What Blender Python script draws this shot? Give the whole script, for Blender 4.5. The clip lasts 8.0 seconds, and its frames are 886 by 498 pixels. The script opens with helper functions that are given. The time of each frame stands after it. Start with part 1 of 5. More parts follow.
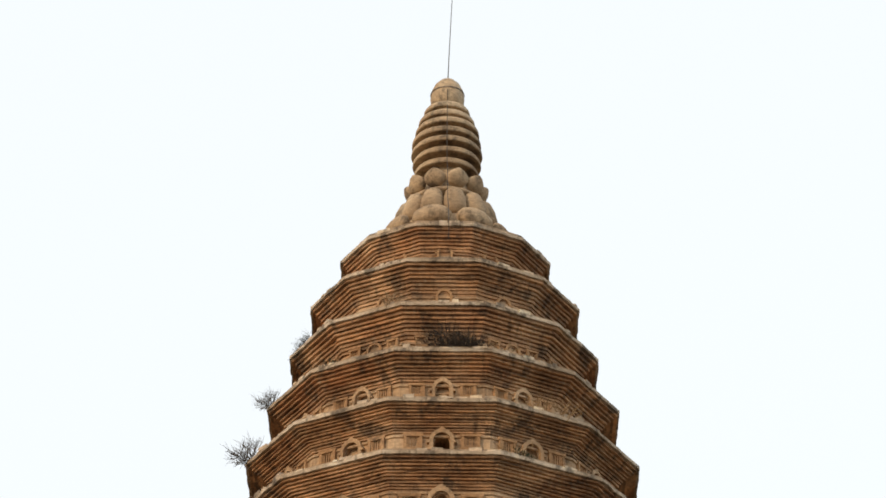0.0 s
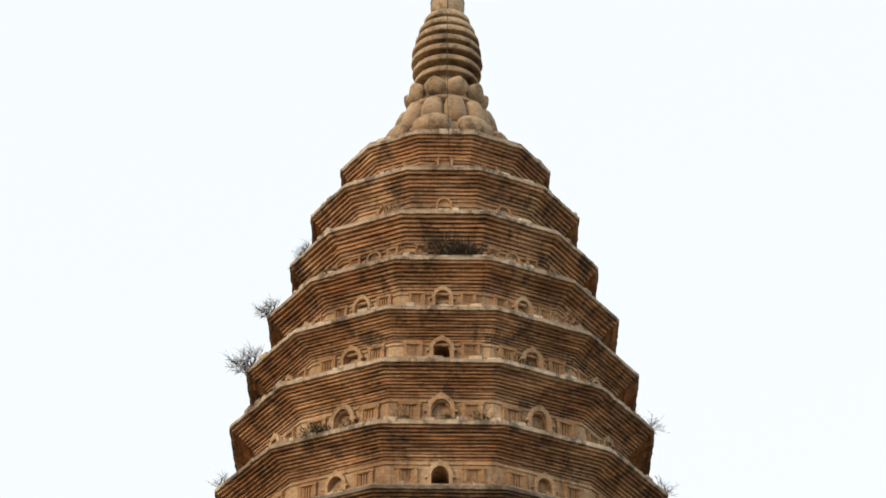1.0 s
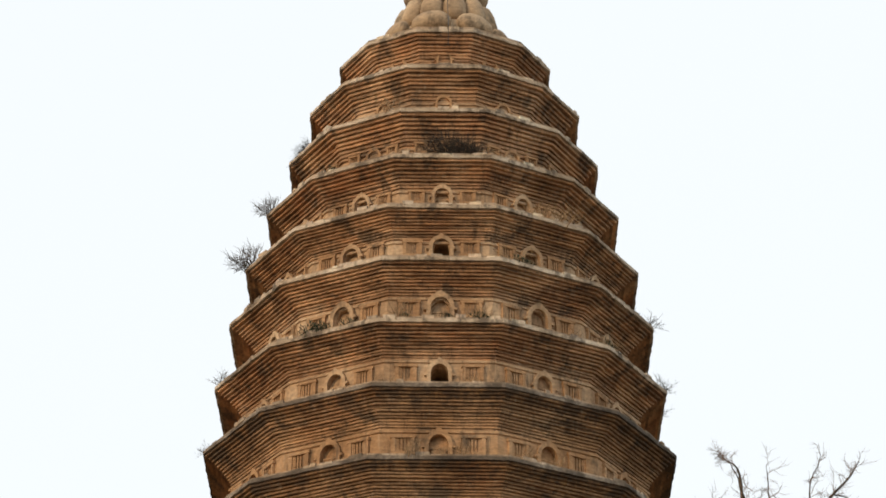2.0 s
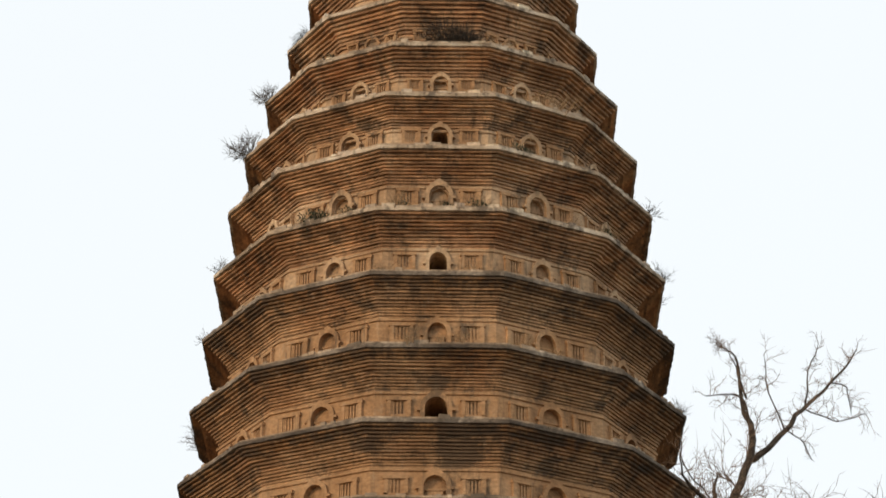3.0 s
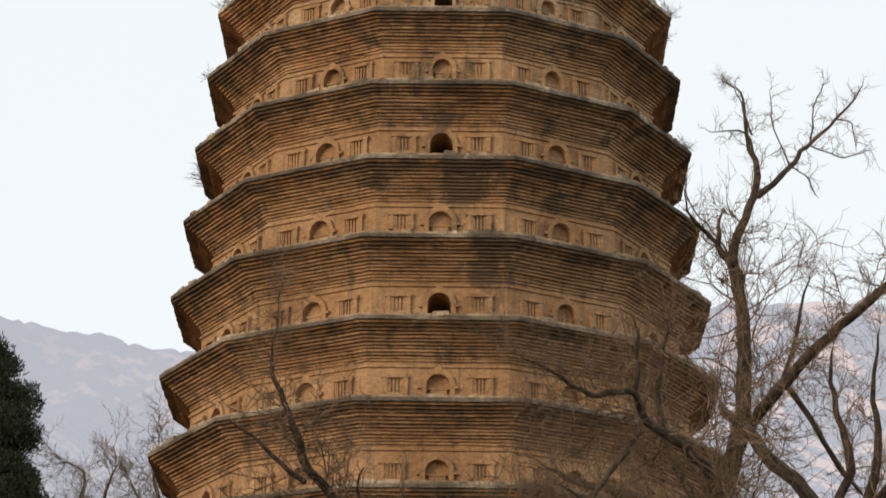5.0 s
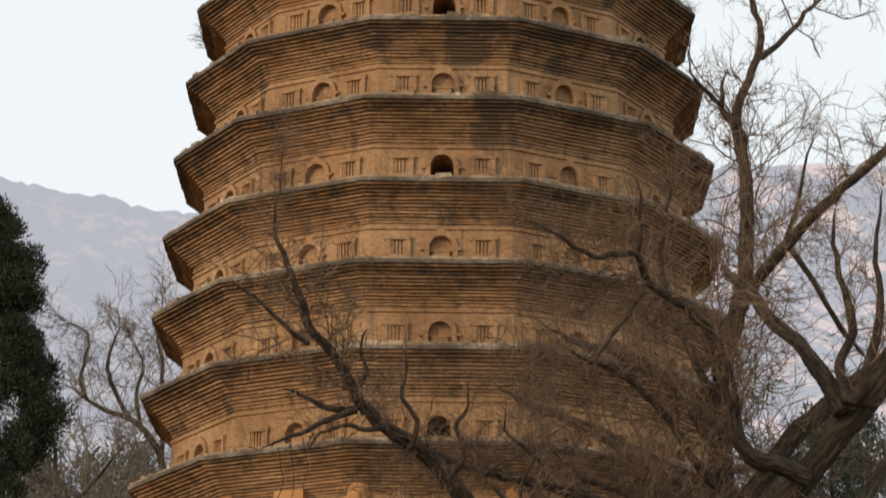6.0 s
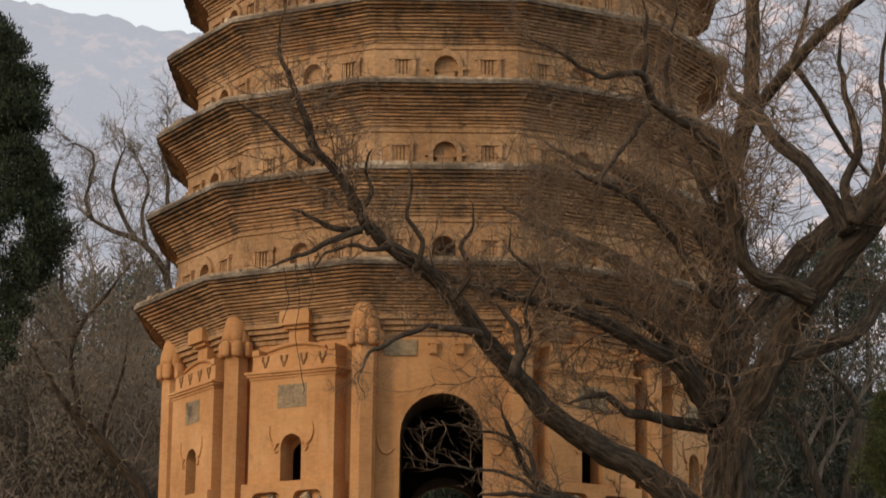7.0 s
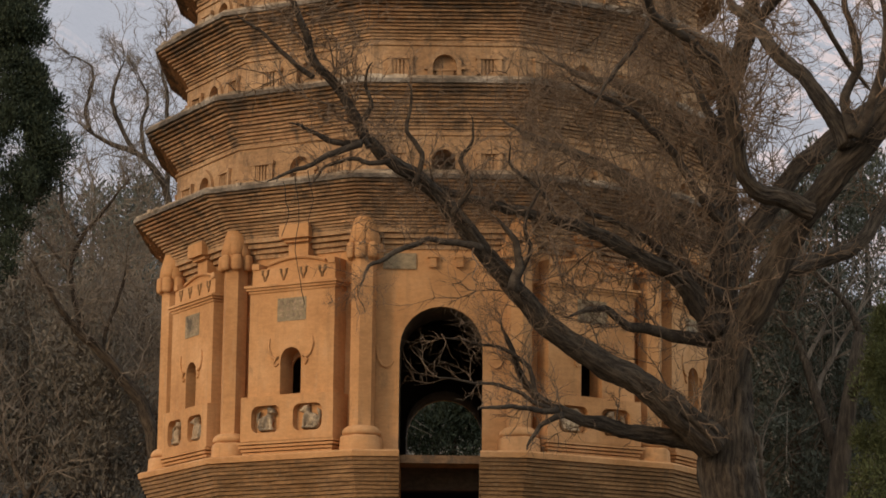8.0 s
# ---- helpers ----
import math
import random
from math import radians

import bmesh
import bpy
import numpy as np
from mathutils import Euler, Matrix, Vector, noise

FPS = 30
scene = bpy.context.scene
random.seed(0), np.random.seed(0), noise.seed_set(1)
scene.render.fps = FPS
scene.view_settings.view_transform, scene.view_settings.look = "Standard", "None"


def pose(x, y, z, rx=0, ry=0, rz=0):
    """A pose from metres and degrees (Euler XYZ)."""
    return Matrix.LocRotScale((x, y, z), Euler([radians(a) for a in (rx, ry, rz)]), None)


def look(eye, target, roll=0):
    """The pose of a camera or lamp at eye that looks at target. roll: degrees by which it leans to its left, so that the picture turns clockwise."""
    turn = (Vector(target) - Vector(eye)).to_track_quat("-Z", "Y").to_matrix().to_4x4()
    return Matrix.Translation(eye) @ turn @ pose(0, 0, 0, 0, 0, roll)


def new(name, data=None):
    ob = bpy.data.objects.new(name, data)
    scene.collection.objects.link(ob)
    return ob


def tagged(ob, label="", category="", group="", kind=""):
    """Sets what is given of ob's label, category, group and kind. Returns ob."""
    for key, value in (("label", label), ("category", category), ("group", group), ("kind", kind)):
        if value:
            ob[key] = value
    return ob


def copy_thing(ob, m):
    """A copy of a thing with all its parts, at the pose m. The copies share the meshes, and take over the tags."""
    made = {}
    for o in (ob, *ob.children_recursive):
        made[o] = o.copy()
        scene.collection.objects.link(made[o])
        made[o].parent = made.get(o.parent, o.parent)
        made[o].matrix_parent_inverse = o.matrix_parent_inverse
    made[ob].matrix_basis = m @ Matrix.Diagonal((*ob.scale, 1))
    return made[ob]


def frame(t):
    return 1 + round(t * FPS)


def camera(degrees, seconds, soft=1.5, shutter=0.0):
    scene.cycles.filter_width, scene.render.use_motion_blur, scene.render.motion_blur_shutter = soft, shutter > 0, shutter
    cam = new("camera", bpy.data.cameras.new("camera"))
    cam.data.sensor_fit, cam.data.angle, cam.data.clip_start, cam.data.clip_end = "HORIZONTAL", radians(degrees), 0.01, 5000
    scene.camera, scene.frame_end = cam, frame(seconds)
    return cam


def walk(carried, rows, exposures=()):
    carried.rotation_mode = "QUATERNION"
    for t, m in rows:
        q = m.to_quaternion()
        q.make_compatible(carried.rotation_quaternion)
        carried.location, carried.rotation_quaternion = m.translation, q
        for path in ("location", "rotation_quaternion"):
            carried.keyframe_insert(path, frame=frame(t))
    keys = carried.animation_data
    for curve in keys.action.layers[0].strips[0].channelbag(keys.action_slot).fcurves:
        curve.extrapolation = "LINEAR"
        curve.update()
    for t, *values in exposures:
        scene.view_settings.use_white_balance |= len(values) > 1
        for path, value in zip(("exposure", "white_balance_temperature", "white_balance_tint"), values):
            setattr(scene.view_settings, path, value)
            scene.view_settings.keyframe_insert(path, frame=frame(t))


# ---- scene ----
EYE_Z, DIST = -1.59, 51.7
cam = camera(17.82, 8.0, soft=1.6, shutter=0.3)
# seconds, tilt, yaw, lean
ROWS = [
    (0.0, 30.662, 0.062), (0.5, 29.820, 0.051), (1.0, 28.805, 0.036),
    (2.5, 25.644, -0.034), (3.0, 24.480, -0.066), (3.5, 23.369, -0.089),
    (4.0, 22.099, -0.121), (4.5, 20.508, -0.052), (6.0, 16.335, 0.004),
    (6.5, 14.401, 0.081), (7.0, 12.687, 0.065), (7.5, 11.678, 0.057), (8.0, 10.935, 0.036),
]
EXPOSURES = [(0.0, 0.1), (2.5, 0.08), (4.5, 0.03), (6.0, -0.02), (6.5, -0.05), (7.0, -0.07), (8.0, -0.06)]
walk(cam, [(t, pose(0, -DIST, EYE_Z, 90 + tilt, 0, yaw) @ pose(0, 0, 0, 0, 0, 0.71)) for t, tilt, yaw in ROWS], EXPOSURES)

# ---------------------------------------------------------------- light
SUN_AZ, SUN_EL = -48.0, 18.0     # degrees left of the camera's line, height
world = bpy.data.worlds.new("sky")
scene.world = world
world.use_nodes = True
wn = world.node_tree.nodes
sky = wn.new("ShaderNodeTexSky")
sky.sky_type = "NISHITA"
sky.sun_disc = False
sky.sun_elevation = radians(SUN_EL)
sky.sun_rotation = radians(180 - SUN_AZ)
sky.altitude, sky.air_density, sky.dust_density, sky.ozone_density = 600, 1.0, 6.0, 1.0
wn["Background"].inputs["Strength"].default_value = 0.14
veil = wn.new("ShaderNodeMix")     # bright winter haze over the whole sky
veil.data_type = "RGBA"
veil.inputs["Factor"].default_value = 0.85
veil.inputs["B"].default_value = (7.2, 7.5, 7.6, 1)
world.node_tree.links.new(sky.outputs[0], veil.inputs["A"])
world.node_tree.links.new(veil.outputs["Result"], wn["Background"].inputs["Color"])
sun = new("sun", bpy.data.lights.new("sun", "SUN"))
sun.data.energy, sun.data.angle, sun.data.color = 1.4, radians(12), (1.0, 0.7, 0.42)
sx, sy = math.sin(radians(SUN_AZ)), -math.cos(radians(SUN_AZ))
sun.matrix_world = look((40 * sx, 40 * sy, 40 * math.tan(radians(SUN_EL))), (0, 0, 0))


# ---------------------------------------------------------------- materials
def nodes_of(name, rough=0.9):
    mat = bpy.data.materials.new(name)
    mat.use_nodes = True
    t = mat.node_tree
    b = t.nodes["Principled BSDF"]
    b.inputs["Roughness"].default_value = rough
    b.inputs["Specular IOR Level"].default_value = 0.2
    return mat, t, b


def noise_of(t, scale, detail=6, rough=0.6, stretch=None):
    co = t.nodes.new("ShaderNodeNewGeometry").outputs["Position"]
    if stretch:
        mp = t.nodes.new("ShaderNodeMapping")
        mp.inputs["Scale"].default_value = stretch
        t.links.new(co, mp.inputs["Vector"])
        co = mp.outputs["Vector"]
    n = t.nodes.new("ShaderNodeTexNoise")
    n.inputs["Scale"].default_value, n.inputs["Detail"].default_value, n.inputs["Roughness"].default_value = scale, detail, rough
    t.links.new(co, n.inputs["Vector"])
    return n.outputs["Fac"]


def ramp(t, fac, stops):
    r = t.nodes.new("ShaderNodeValToRGB")
    while len(r.color_ramp.elements) < len(stops):
        r.color_ramp.elements.new(0.5)
    for e, (p, c) in zip(r.color_ramp.elements, stops):
        e.position = p
        e.color = (*c, 1) if len(c) == 3 else c
    t.links.new(fac, r.inputs["Fac"])
    return r.outputs["Color"]


def mix(t, fac, a, b, mode="MIX"):
    m = t.nodes.new("ShaderNodeMix")
    m.data_type, m.blend_type = "RGBA", mode
    for sock, v in ((m.inputs["Factor"], fac), (m.inputs["A"], a), (m.inputs["B"], b)):
        if isinstance(v, (int, float)):
            sock.default_value = v
        elif isinstance(v, tuple):
            sock.default_value = (*v, 1)
        else:
            t.links.new(v, sock)
    return m.outputs["Result"]


def bump(t, b, fac, strength, distance):
    n = t.nodes.new("ShaderNodeBump")
    n.inputs["Strength"].default_value, n.inputs["Distance"].default_value = strength, distance
    t.links.new(fac, n.inputs["Height"])
    t.links.new(n.outputs["Normal"], b.inputs["Normal"])


SEEPS = [((0.36, 15.85), 0.9), ((0.0, 17.15), 0.55), ((1.92, 15.9), 0.75), ((0.9, 14.6), 0.95), ((-0.43, 18.6), 0.7)]


def masonry(name, base, light, dark, stain=(0.53, 0.62), stain_col=(0.07, 0.056, 0.042), islands=0.0, grain=0.02, speckle=0.6, courses=0.0, red=0.0, runs=0.0):
    """Weathered brick or plaster: two tones, streaked dirt, grain."""
    mat, t, b = nodes_of(name)
    c = ramp(t, noise_of(t, 0.9, 8), [(0.3, dark), (0.5, base), (0.72, light)])
    c = mix(t, speckle, c, ramp(t, noise_of(t, 9, 5, 0.7, (1, 1, 2.2)), [(0.3, (0.26, 0.26, 0.26)), (0.5, (0.5, 0.49, 0.48)), (0.7, (0.8, 0.77, 0.72))]), "OVERLAY")
    if red:
        # baked-red and sooty patches
        c = mix(t, mix(t, red, (0.0, 0.0, 0.0), ramp(t, noise_of(t, 0.55, 5, 0.65), [(0.5, (0, 0, 0)), (0.66, (1, 1, 1))])), c, mix(t, 0.75, c, (0.26, 0.098, 0.04)))
    if courses:
        # each course fired and weathered differently, broken along its length
        c = mix(t, courses, c, ramp(t, noise_of(t, 1.0, 3, 0.6, (1.3, 1.3, 16)), [(0.3, (0.2, 0.2, 0.2)), (0.5, (0.5, 0.48, 0.46)), (0.7, (0.84, 0.8, 0.74))]), "OVERLAY")
    if runs:
        # thin run-off streaks, dark and lime-pale
        c = mix(t, mix(t, runs, (0.0, 0.0, 0.0), ramp(t, noise_of(t, 2.6, 6, 0.7, (2.2, 2.2, 0.22)), [(0.54, (0, 0, 0)), (0.66, (1, 1, 1))])), c, mix(t, 0.8, c, stain_col))
        c = mix(t, mix(t, runs, (0.0, 0.0, 0.0), ramp(t, noise_of(t, 3.4, 6, 0.7, (1.6, 1.6, 0.5)), [(0.57, (0, 0, 0)), (0.7, (1, 1, 1))])), c, mix(t, 0.55, c, (0.5, 0.38, 0.25)))
    if islands:
        isl = t.nodes.new("ShaderNodeNewGeometry").outputs["Random Per Island"]
        c = mix(t, islands, c, ramp(t, isl, [(0.0, (0.22, 0.2, 0.18)), (0.5, (0.5, 0.48, 0.45)), (1.0, (0.8, 0.72, 0.62))]), "OVERLAY")
    seep = noise_of(t, 1.9, 8, 0.74, (1.2, 1.2, 0.7))
    for (px, pz), reach in SEEPS:
        # run-off below a broken gutter on the front faces
        sep = t.nodes.new("ShaderNodeVectorMath")
        sep.operation = "SUBTRACT"
        t.links.new(t.nodes.new("ShaderNodeNewGeometry").outputs["Position"], sep.inputs[0])
        sep.inputs[1].default_value = (px, -4.6, pz)
        flat = t.nodes.new("ShaderNodeVectorMath")
        flat.operation = "MULTIPLY"
        flat.inputs[1].default_value = (1.9, 0.7, 0.85)
        t.links.new(sep.outputs[0], flat.inputs[0])
        far = t.nodes.new("ShaderNodeVectorMath")
        far.operation = "LENGTH"
        t.links.new(flat.outputs[0], far.inputs[0])
        near = t.nodes.new("ShaderNodeMapRange")
        near.inputs["From Min"].default_value, near.inputs["From Max"].default_value = 0.0, reach
        near.inputs["To Min"].default_value, near.inputs["To Max"].default_value = 0.3, 0.0
        t.links.new(far.outputs["Value"], near.inputs["Value"])
        both = t.nodes.new("ShaderNodeMath")
        both.operation = "ADD"
        t.links.new(seep, both.inputs[0])
        t.links.new(near.outputs[0], both.inputs[1])
        seep = both.outputs[0]
    streak = ramp(t, seep, [(stain[0], (0, 0, 0)), (stain[1], (1, 1, 1))])
    c = mix(t, streak, c, mix(t, 0.75, c, stain_col))
    t.links.new(c, b.inputs["Base Color"])
    bump(t, b, noise_of(t, 22, 6), 0.5, grain)
    return mat


BRICK = masonry("ochre_brick", (0.3, 0.184, 0.1), (0.41, 0.27, 0.156), (0.19, 0.109, 0.056), courses=0.7, red=0.35, runs=0.7)
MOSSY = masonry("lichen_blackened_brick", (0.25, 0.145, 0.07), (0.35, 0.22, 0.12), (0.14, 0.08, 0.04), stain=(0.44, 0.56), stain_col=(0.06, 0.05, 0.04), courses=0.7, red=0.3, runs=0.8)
LOW_BRICK = masonry("pale_low_brick", (0.33, 0.2, 0.105), (0.43, 0.28, 0.16), (0.22, 0.127, 0.065), courses=0.65, red=0.3, runs=0.65)
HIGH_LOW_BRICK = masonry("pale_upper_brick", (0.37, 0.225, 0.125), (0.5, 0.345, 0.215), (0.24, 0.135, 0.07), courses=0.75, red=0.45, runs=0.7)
MORTAR = masonry("dark_joint", (0.19, 0.115, 0.062), (0.25, 0.157, 0.087), (0.12, 0.073, 0.038))
STOREY = masonry("faded_ochre_plaster", (0.38, 0.227, 0.116), (0.49, 0.32, 0.182), (0.27, 0.153, 0.076), stain=(0.56, 0.7), runs=0.6)
HIGH_STOREY = masonry("pale_upper_plaster", (0.44, 0.295, 0.172), (0.62, 0.46, 0.3), (0.26, 0.155, 0.085), stain=(0.54, 0.66), runs=0.7)
PLASTER = masonry("orange_plaster", (0.5, 0.258, 0.108), (0.6, 0.335, 0.16), (0.39, 0.19, 0.077), stain=(0.62, 0.76), stain_col=(0.2, 0.125, 0.066), grain=0.01, speckle=0.26, runs=0.3)
LIP = masonry("weathered_grey_brick", (0.14, 0.112, 0.085), (0.4, 0.34, 0.27), (0.055, 0.044, 0.036), speckle=0.95)
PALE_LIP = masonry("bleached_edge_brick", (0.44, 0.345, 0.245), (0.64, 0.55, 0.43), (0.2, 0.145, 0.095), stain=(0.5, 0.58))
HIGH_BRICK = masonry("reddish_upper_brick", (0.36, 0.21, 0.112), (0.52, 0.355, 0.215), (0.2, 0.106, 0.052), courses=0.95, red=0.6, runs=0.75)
LEDGE_BRICK = masonry("plastered_ledge_brick", (0.23, 0.13, 0.06), (0.29, 0.17, 0.083), (0.17, 0.094, 0.041), stain=(0.6, 0.75), courses=0.5, runs=0.5)
BEAM = masonry("dark_beam", (0.2, 0.115, 0.06), (0.26, 0.16, 0.085), (0.13, 0.075, 0.04))
RUBBLE = masonry("loose_pale_brick", (0.33, 0.255, 0.18), (0.55, 0.47, 0.37), (0.13, 0.095, 0.065), islands=0.5, stain=(0.5, 0.6))
PALE_RUBBLE = masonry("paler_loose_brick", (0.5, 0.41, 0.31), (0.7, 0.62, 0.5), (0.16, 0.12, 0.085), islands=0.6, stain=(0.52, 0.6))
ROOF = masonry("pale_mortar", (0.33, 0.235, 0.15), (0.47, 0.38, 0.28), (0.17, 0.125, 0.085), stain=(0.48, 0.6))
STONE = masonry("finial_stone", (0.42, 0.305, 0.19), (0.58, 0.46, 0.31), (0.24, 0.165, 0.1), stain=(0.5, 0.62))
PLAQUE = masonry("grey_inscribed_stone", (0.27, 0.205, 0.125), (0.35, 0.275, 0.175), (0.19, 0.145, 0.09))
LION = masonry("worn_pale_stone", (0.4, 0.29, 0.18), (0.52, 0.42, 0.29), (0.25, 0.165, 0.095), stain=(0.5, 0.6))
# shade of the unlit hollow, put into the base colour
INSIDE = masonry("shaded_interior", (0.1, 0.08, 0.06), (0.14, 0.11, 0.08), (0.06, 0.05, 0.04))


def bark(name, base, light, scale=6, stretch=(3, 3, 0.5), depth=0.05, along=False):
    """Bark in two tones; along: its grain follows the limb, by the mesh's own grain coordinate."""
    mat, t, b = nodes_of(name)
    n = noise_of(t, scale, 8, 0.7, stretch)
    c = ramp(t, n, [(0.32, tuple(v * 0.4 for v in base)), (0.52, base), (0.72, light)])
    if along:
        at = t.nodes.new("ShaderNodeAttribute")
        at.attribute_name = "grain"
        furrow = t.nodes.new("ShaderNodeTexNoise")
        furrow.inputs["Scale"].default_value, furrow.inputs["Detail"].default_value, furrow.inputs["Roughness"].default_value = 21, 6, 0.7
        t.links.new(at.outputs["Vector"], furrow.inputs["Vector"])
        n = furrow.outputs["Fac"]
        c = mix(t, 0.75, c, ramp(t, n, [(0.36, tuple(v * 0.22 for v in base)), (0.47, base), (0.68, tuple(v * 1.25 for v in light))]))
    c = mix(t, 0.4, c, ramp(t, noise_of(t, 1.6, 4), [(0.35, (0.3, 0.3, 0.3)), (0.65, (0.7, 0.68, 0.64))]), "OVERLAY")
    t.links.new(c, b.inputs["Base Color"])
    bump(t, b, n, 1.0, depth)
    return mat


BARK = bark("upright_bark", (0.085, 0.062, 0.043), (0.175, 0.132, 0.092), 4.5, (3.2, 3.2, 0.35), 0.09)
FURROWED = bark("furrowed_bark", (0.066, 0.049, 0.035), (0.135, 0.103, 0.073), 9, (1, 1, 1), 0.08, along=True)
BOUGH_BARK = bark("rough_bough_bark", (0.062, 0.046, 0.033), (0.13, 0.1, 0.072), 7, (1, 1, 1), 0.04)
# far twigs: distance haze put in as a paler brown
FAR_TWIG = bark("haze_paled_twig", (0.19, 0.15, 0.115), (0.29, 0.24, 0.185), 2)
TWIG = bark("grey_brown_twig", (0.18, 0.12, 0.077), (0.32, 0.225, 0.155), 3)
DRY = bark("dry_shrub", (0.12, 0.1, 0.08), (0.2, 0.17, 0.13), 3)


def leafy(name, a, b_, c_):
    mat, t, b = nodes_of(name, 0.7)
    isl = t.nodes.new("ShaderNodeNewGeometry").outputs["Random Per Island"]
    c = ramp(t, isl, [(0.0, a), (0.6, b_), (1.0, c_)])
    t.links.new(c, b.inputs["Base Color"])
    return mat


CYPRESS = leafy("cypress_green", (0.02, 0.027, 0.015), (0.034, 0.045, 0.025), (0.06, 0.072, 0.04))
OLIVE = leafy("olive_cypress", (0.07, 0.075, 0.026), (0.11, 0.115, 0.042), (0.16, 0.16, 0.06))
# slope evergreens: distance haze put into a lighter, duller green
HAZY_GREEN = leafy("haze_paled_evergreen", (0.085, 0.092, 0.076), (0.125, 0.135, 0.112), (0.165, 0.172, 0.142))
EVERGREEN = leafy("dusty_evergreen", (0.06, 0.066, 0.048), (0.09, 0.096, 0.07), (0.12, 0.122, 0.09))

mat, t, b = nodes_of("dry_grass_earth")
t.links.new(ramp(t, noise_of(t, 0.35, 10), [(0.3, (0.07, 0.056, 0.04)), (0.5, (0.115, 0.09, 0.064)), (0.7, (0.17, 0.138, 0.097))]), b.inputs["Base Color"])
bump(t, b, noise_of(t, 3, 8), 0.8, 0.1)
EARTH = mat


def rock_far():
    """Far mountain: pale cliffs and scrub, with distance haze mixed in as a bluish glow."""
    m, tt, bb = nodes_of("rock_with_haze_glow")
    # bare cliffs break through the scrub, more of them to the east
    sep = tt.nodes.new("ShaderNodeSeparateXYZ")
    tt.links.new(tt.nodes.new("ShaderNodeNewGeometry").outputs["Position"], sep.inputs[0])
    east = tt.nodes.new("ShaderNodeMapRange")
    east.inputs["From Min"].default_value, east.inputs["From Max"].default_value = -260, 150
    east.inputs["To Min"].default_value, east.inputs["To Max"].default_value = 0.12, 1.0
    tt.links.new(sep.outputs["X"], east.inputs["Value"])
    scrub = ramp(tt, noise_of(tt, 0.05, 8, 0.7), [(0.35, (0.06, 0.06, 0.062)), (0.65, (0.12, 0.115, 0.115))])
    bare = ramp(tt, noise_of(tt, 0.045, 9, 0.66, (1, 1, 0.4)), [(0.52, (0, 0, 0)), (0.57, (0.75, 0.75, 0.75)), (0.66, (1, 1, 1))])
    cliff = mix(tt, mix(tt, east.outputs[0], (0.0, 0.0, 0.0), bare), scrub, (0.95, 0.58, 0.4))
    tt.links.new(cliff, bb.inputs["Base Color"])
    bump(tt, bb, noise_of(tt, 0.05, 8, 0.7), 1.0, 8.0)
    # haze of the distance, put into the rock as even emission
    haze_glow = tt.nodes.new("ShaderNodeEmission")
    haze_glow.inputs["Color"].default_value = (0.79, 0.815, 0.92, 1)
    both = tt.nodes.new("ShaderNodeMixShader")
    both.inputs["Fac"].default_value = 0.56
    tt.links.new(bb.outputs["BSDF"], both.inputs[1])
    tt.links.new(haze_glow.outputs["Emission"], both.inputs[2])
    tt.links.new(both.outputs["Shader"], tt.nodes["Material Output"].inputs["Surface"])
    return m


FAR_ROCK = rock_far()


# ---------------------------------------------------------------- mesh helpers
def mesh_of(name, verts, faces, material, smooth=False):
    me = bpy.data.meshes.new(name)
    me.from_pydata([tuple(v) for v in verts], [], faces)
    me.materials.append(material)
    if smooth:
        me.polygons.foreach_set("use_smooth", [True] * len(me.polygons))
    me.update()
    return me


def part(name, me, parent, label="", m=None):
    ob = new(name, me)
    ob.parent = parent
    if m is not None:
        ob.matrix_basis = m
    if label:
        ob["label"] = label
    return ob


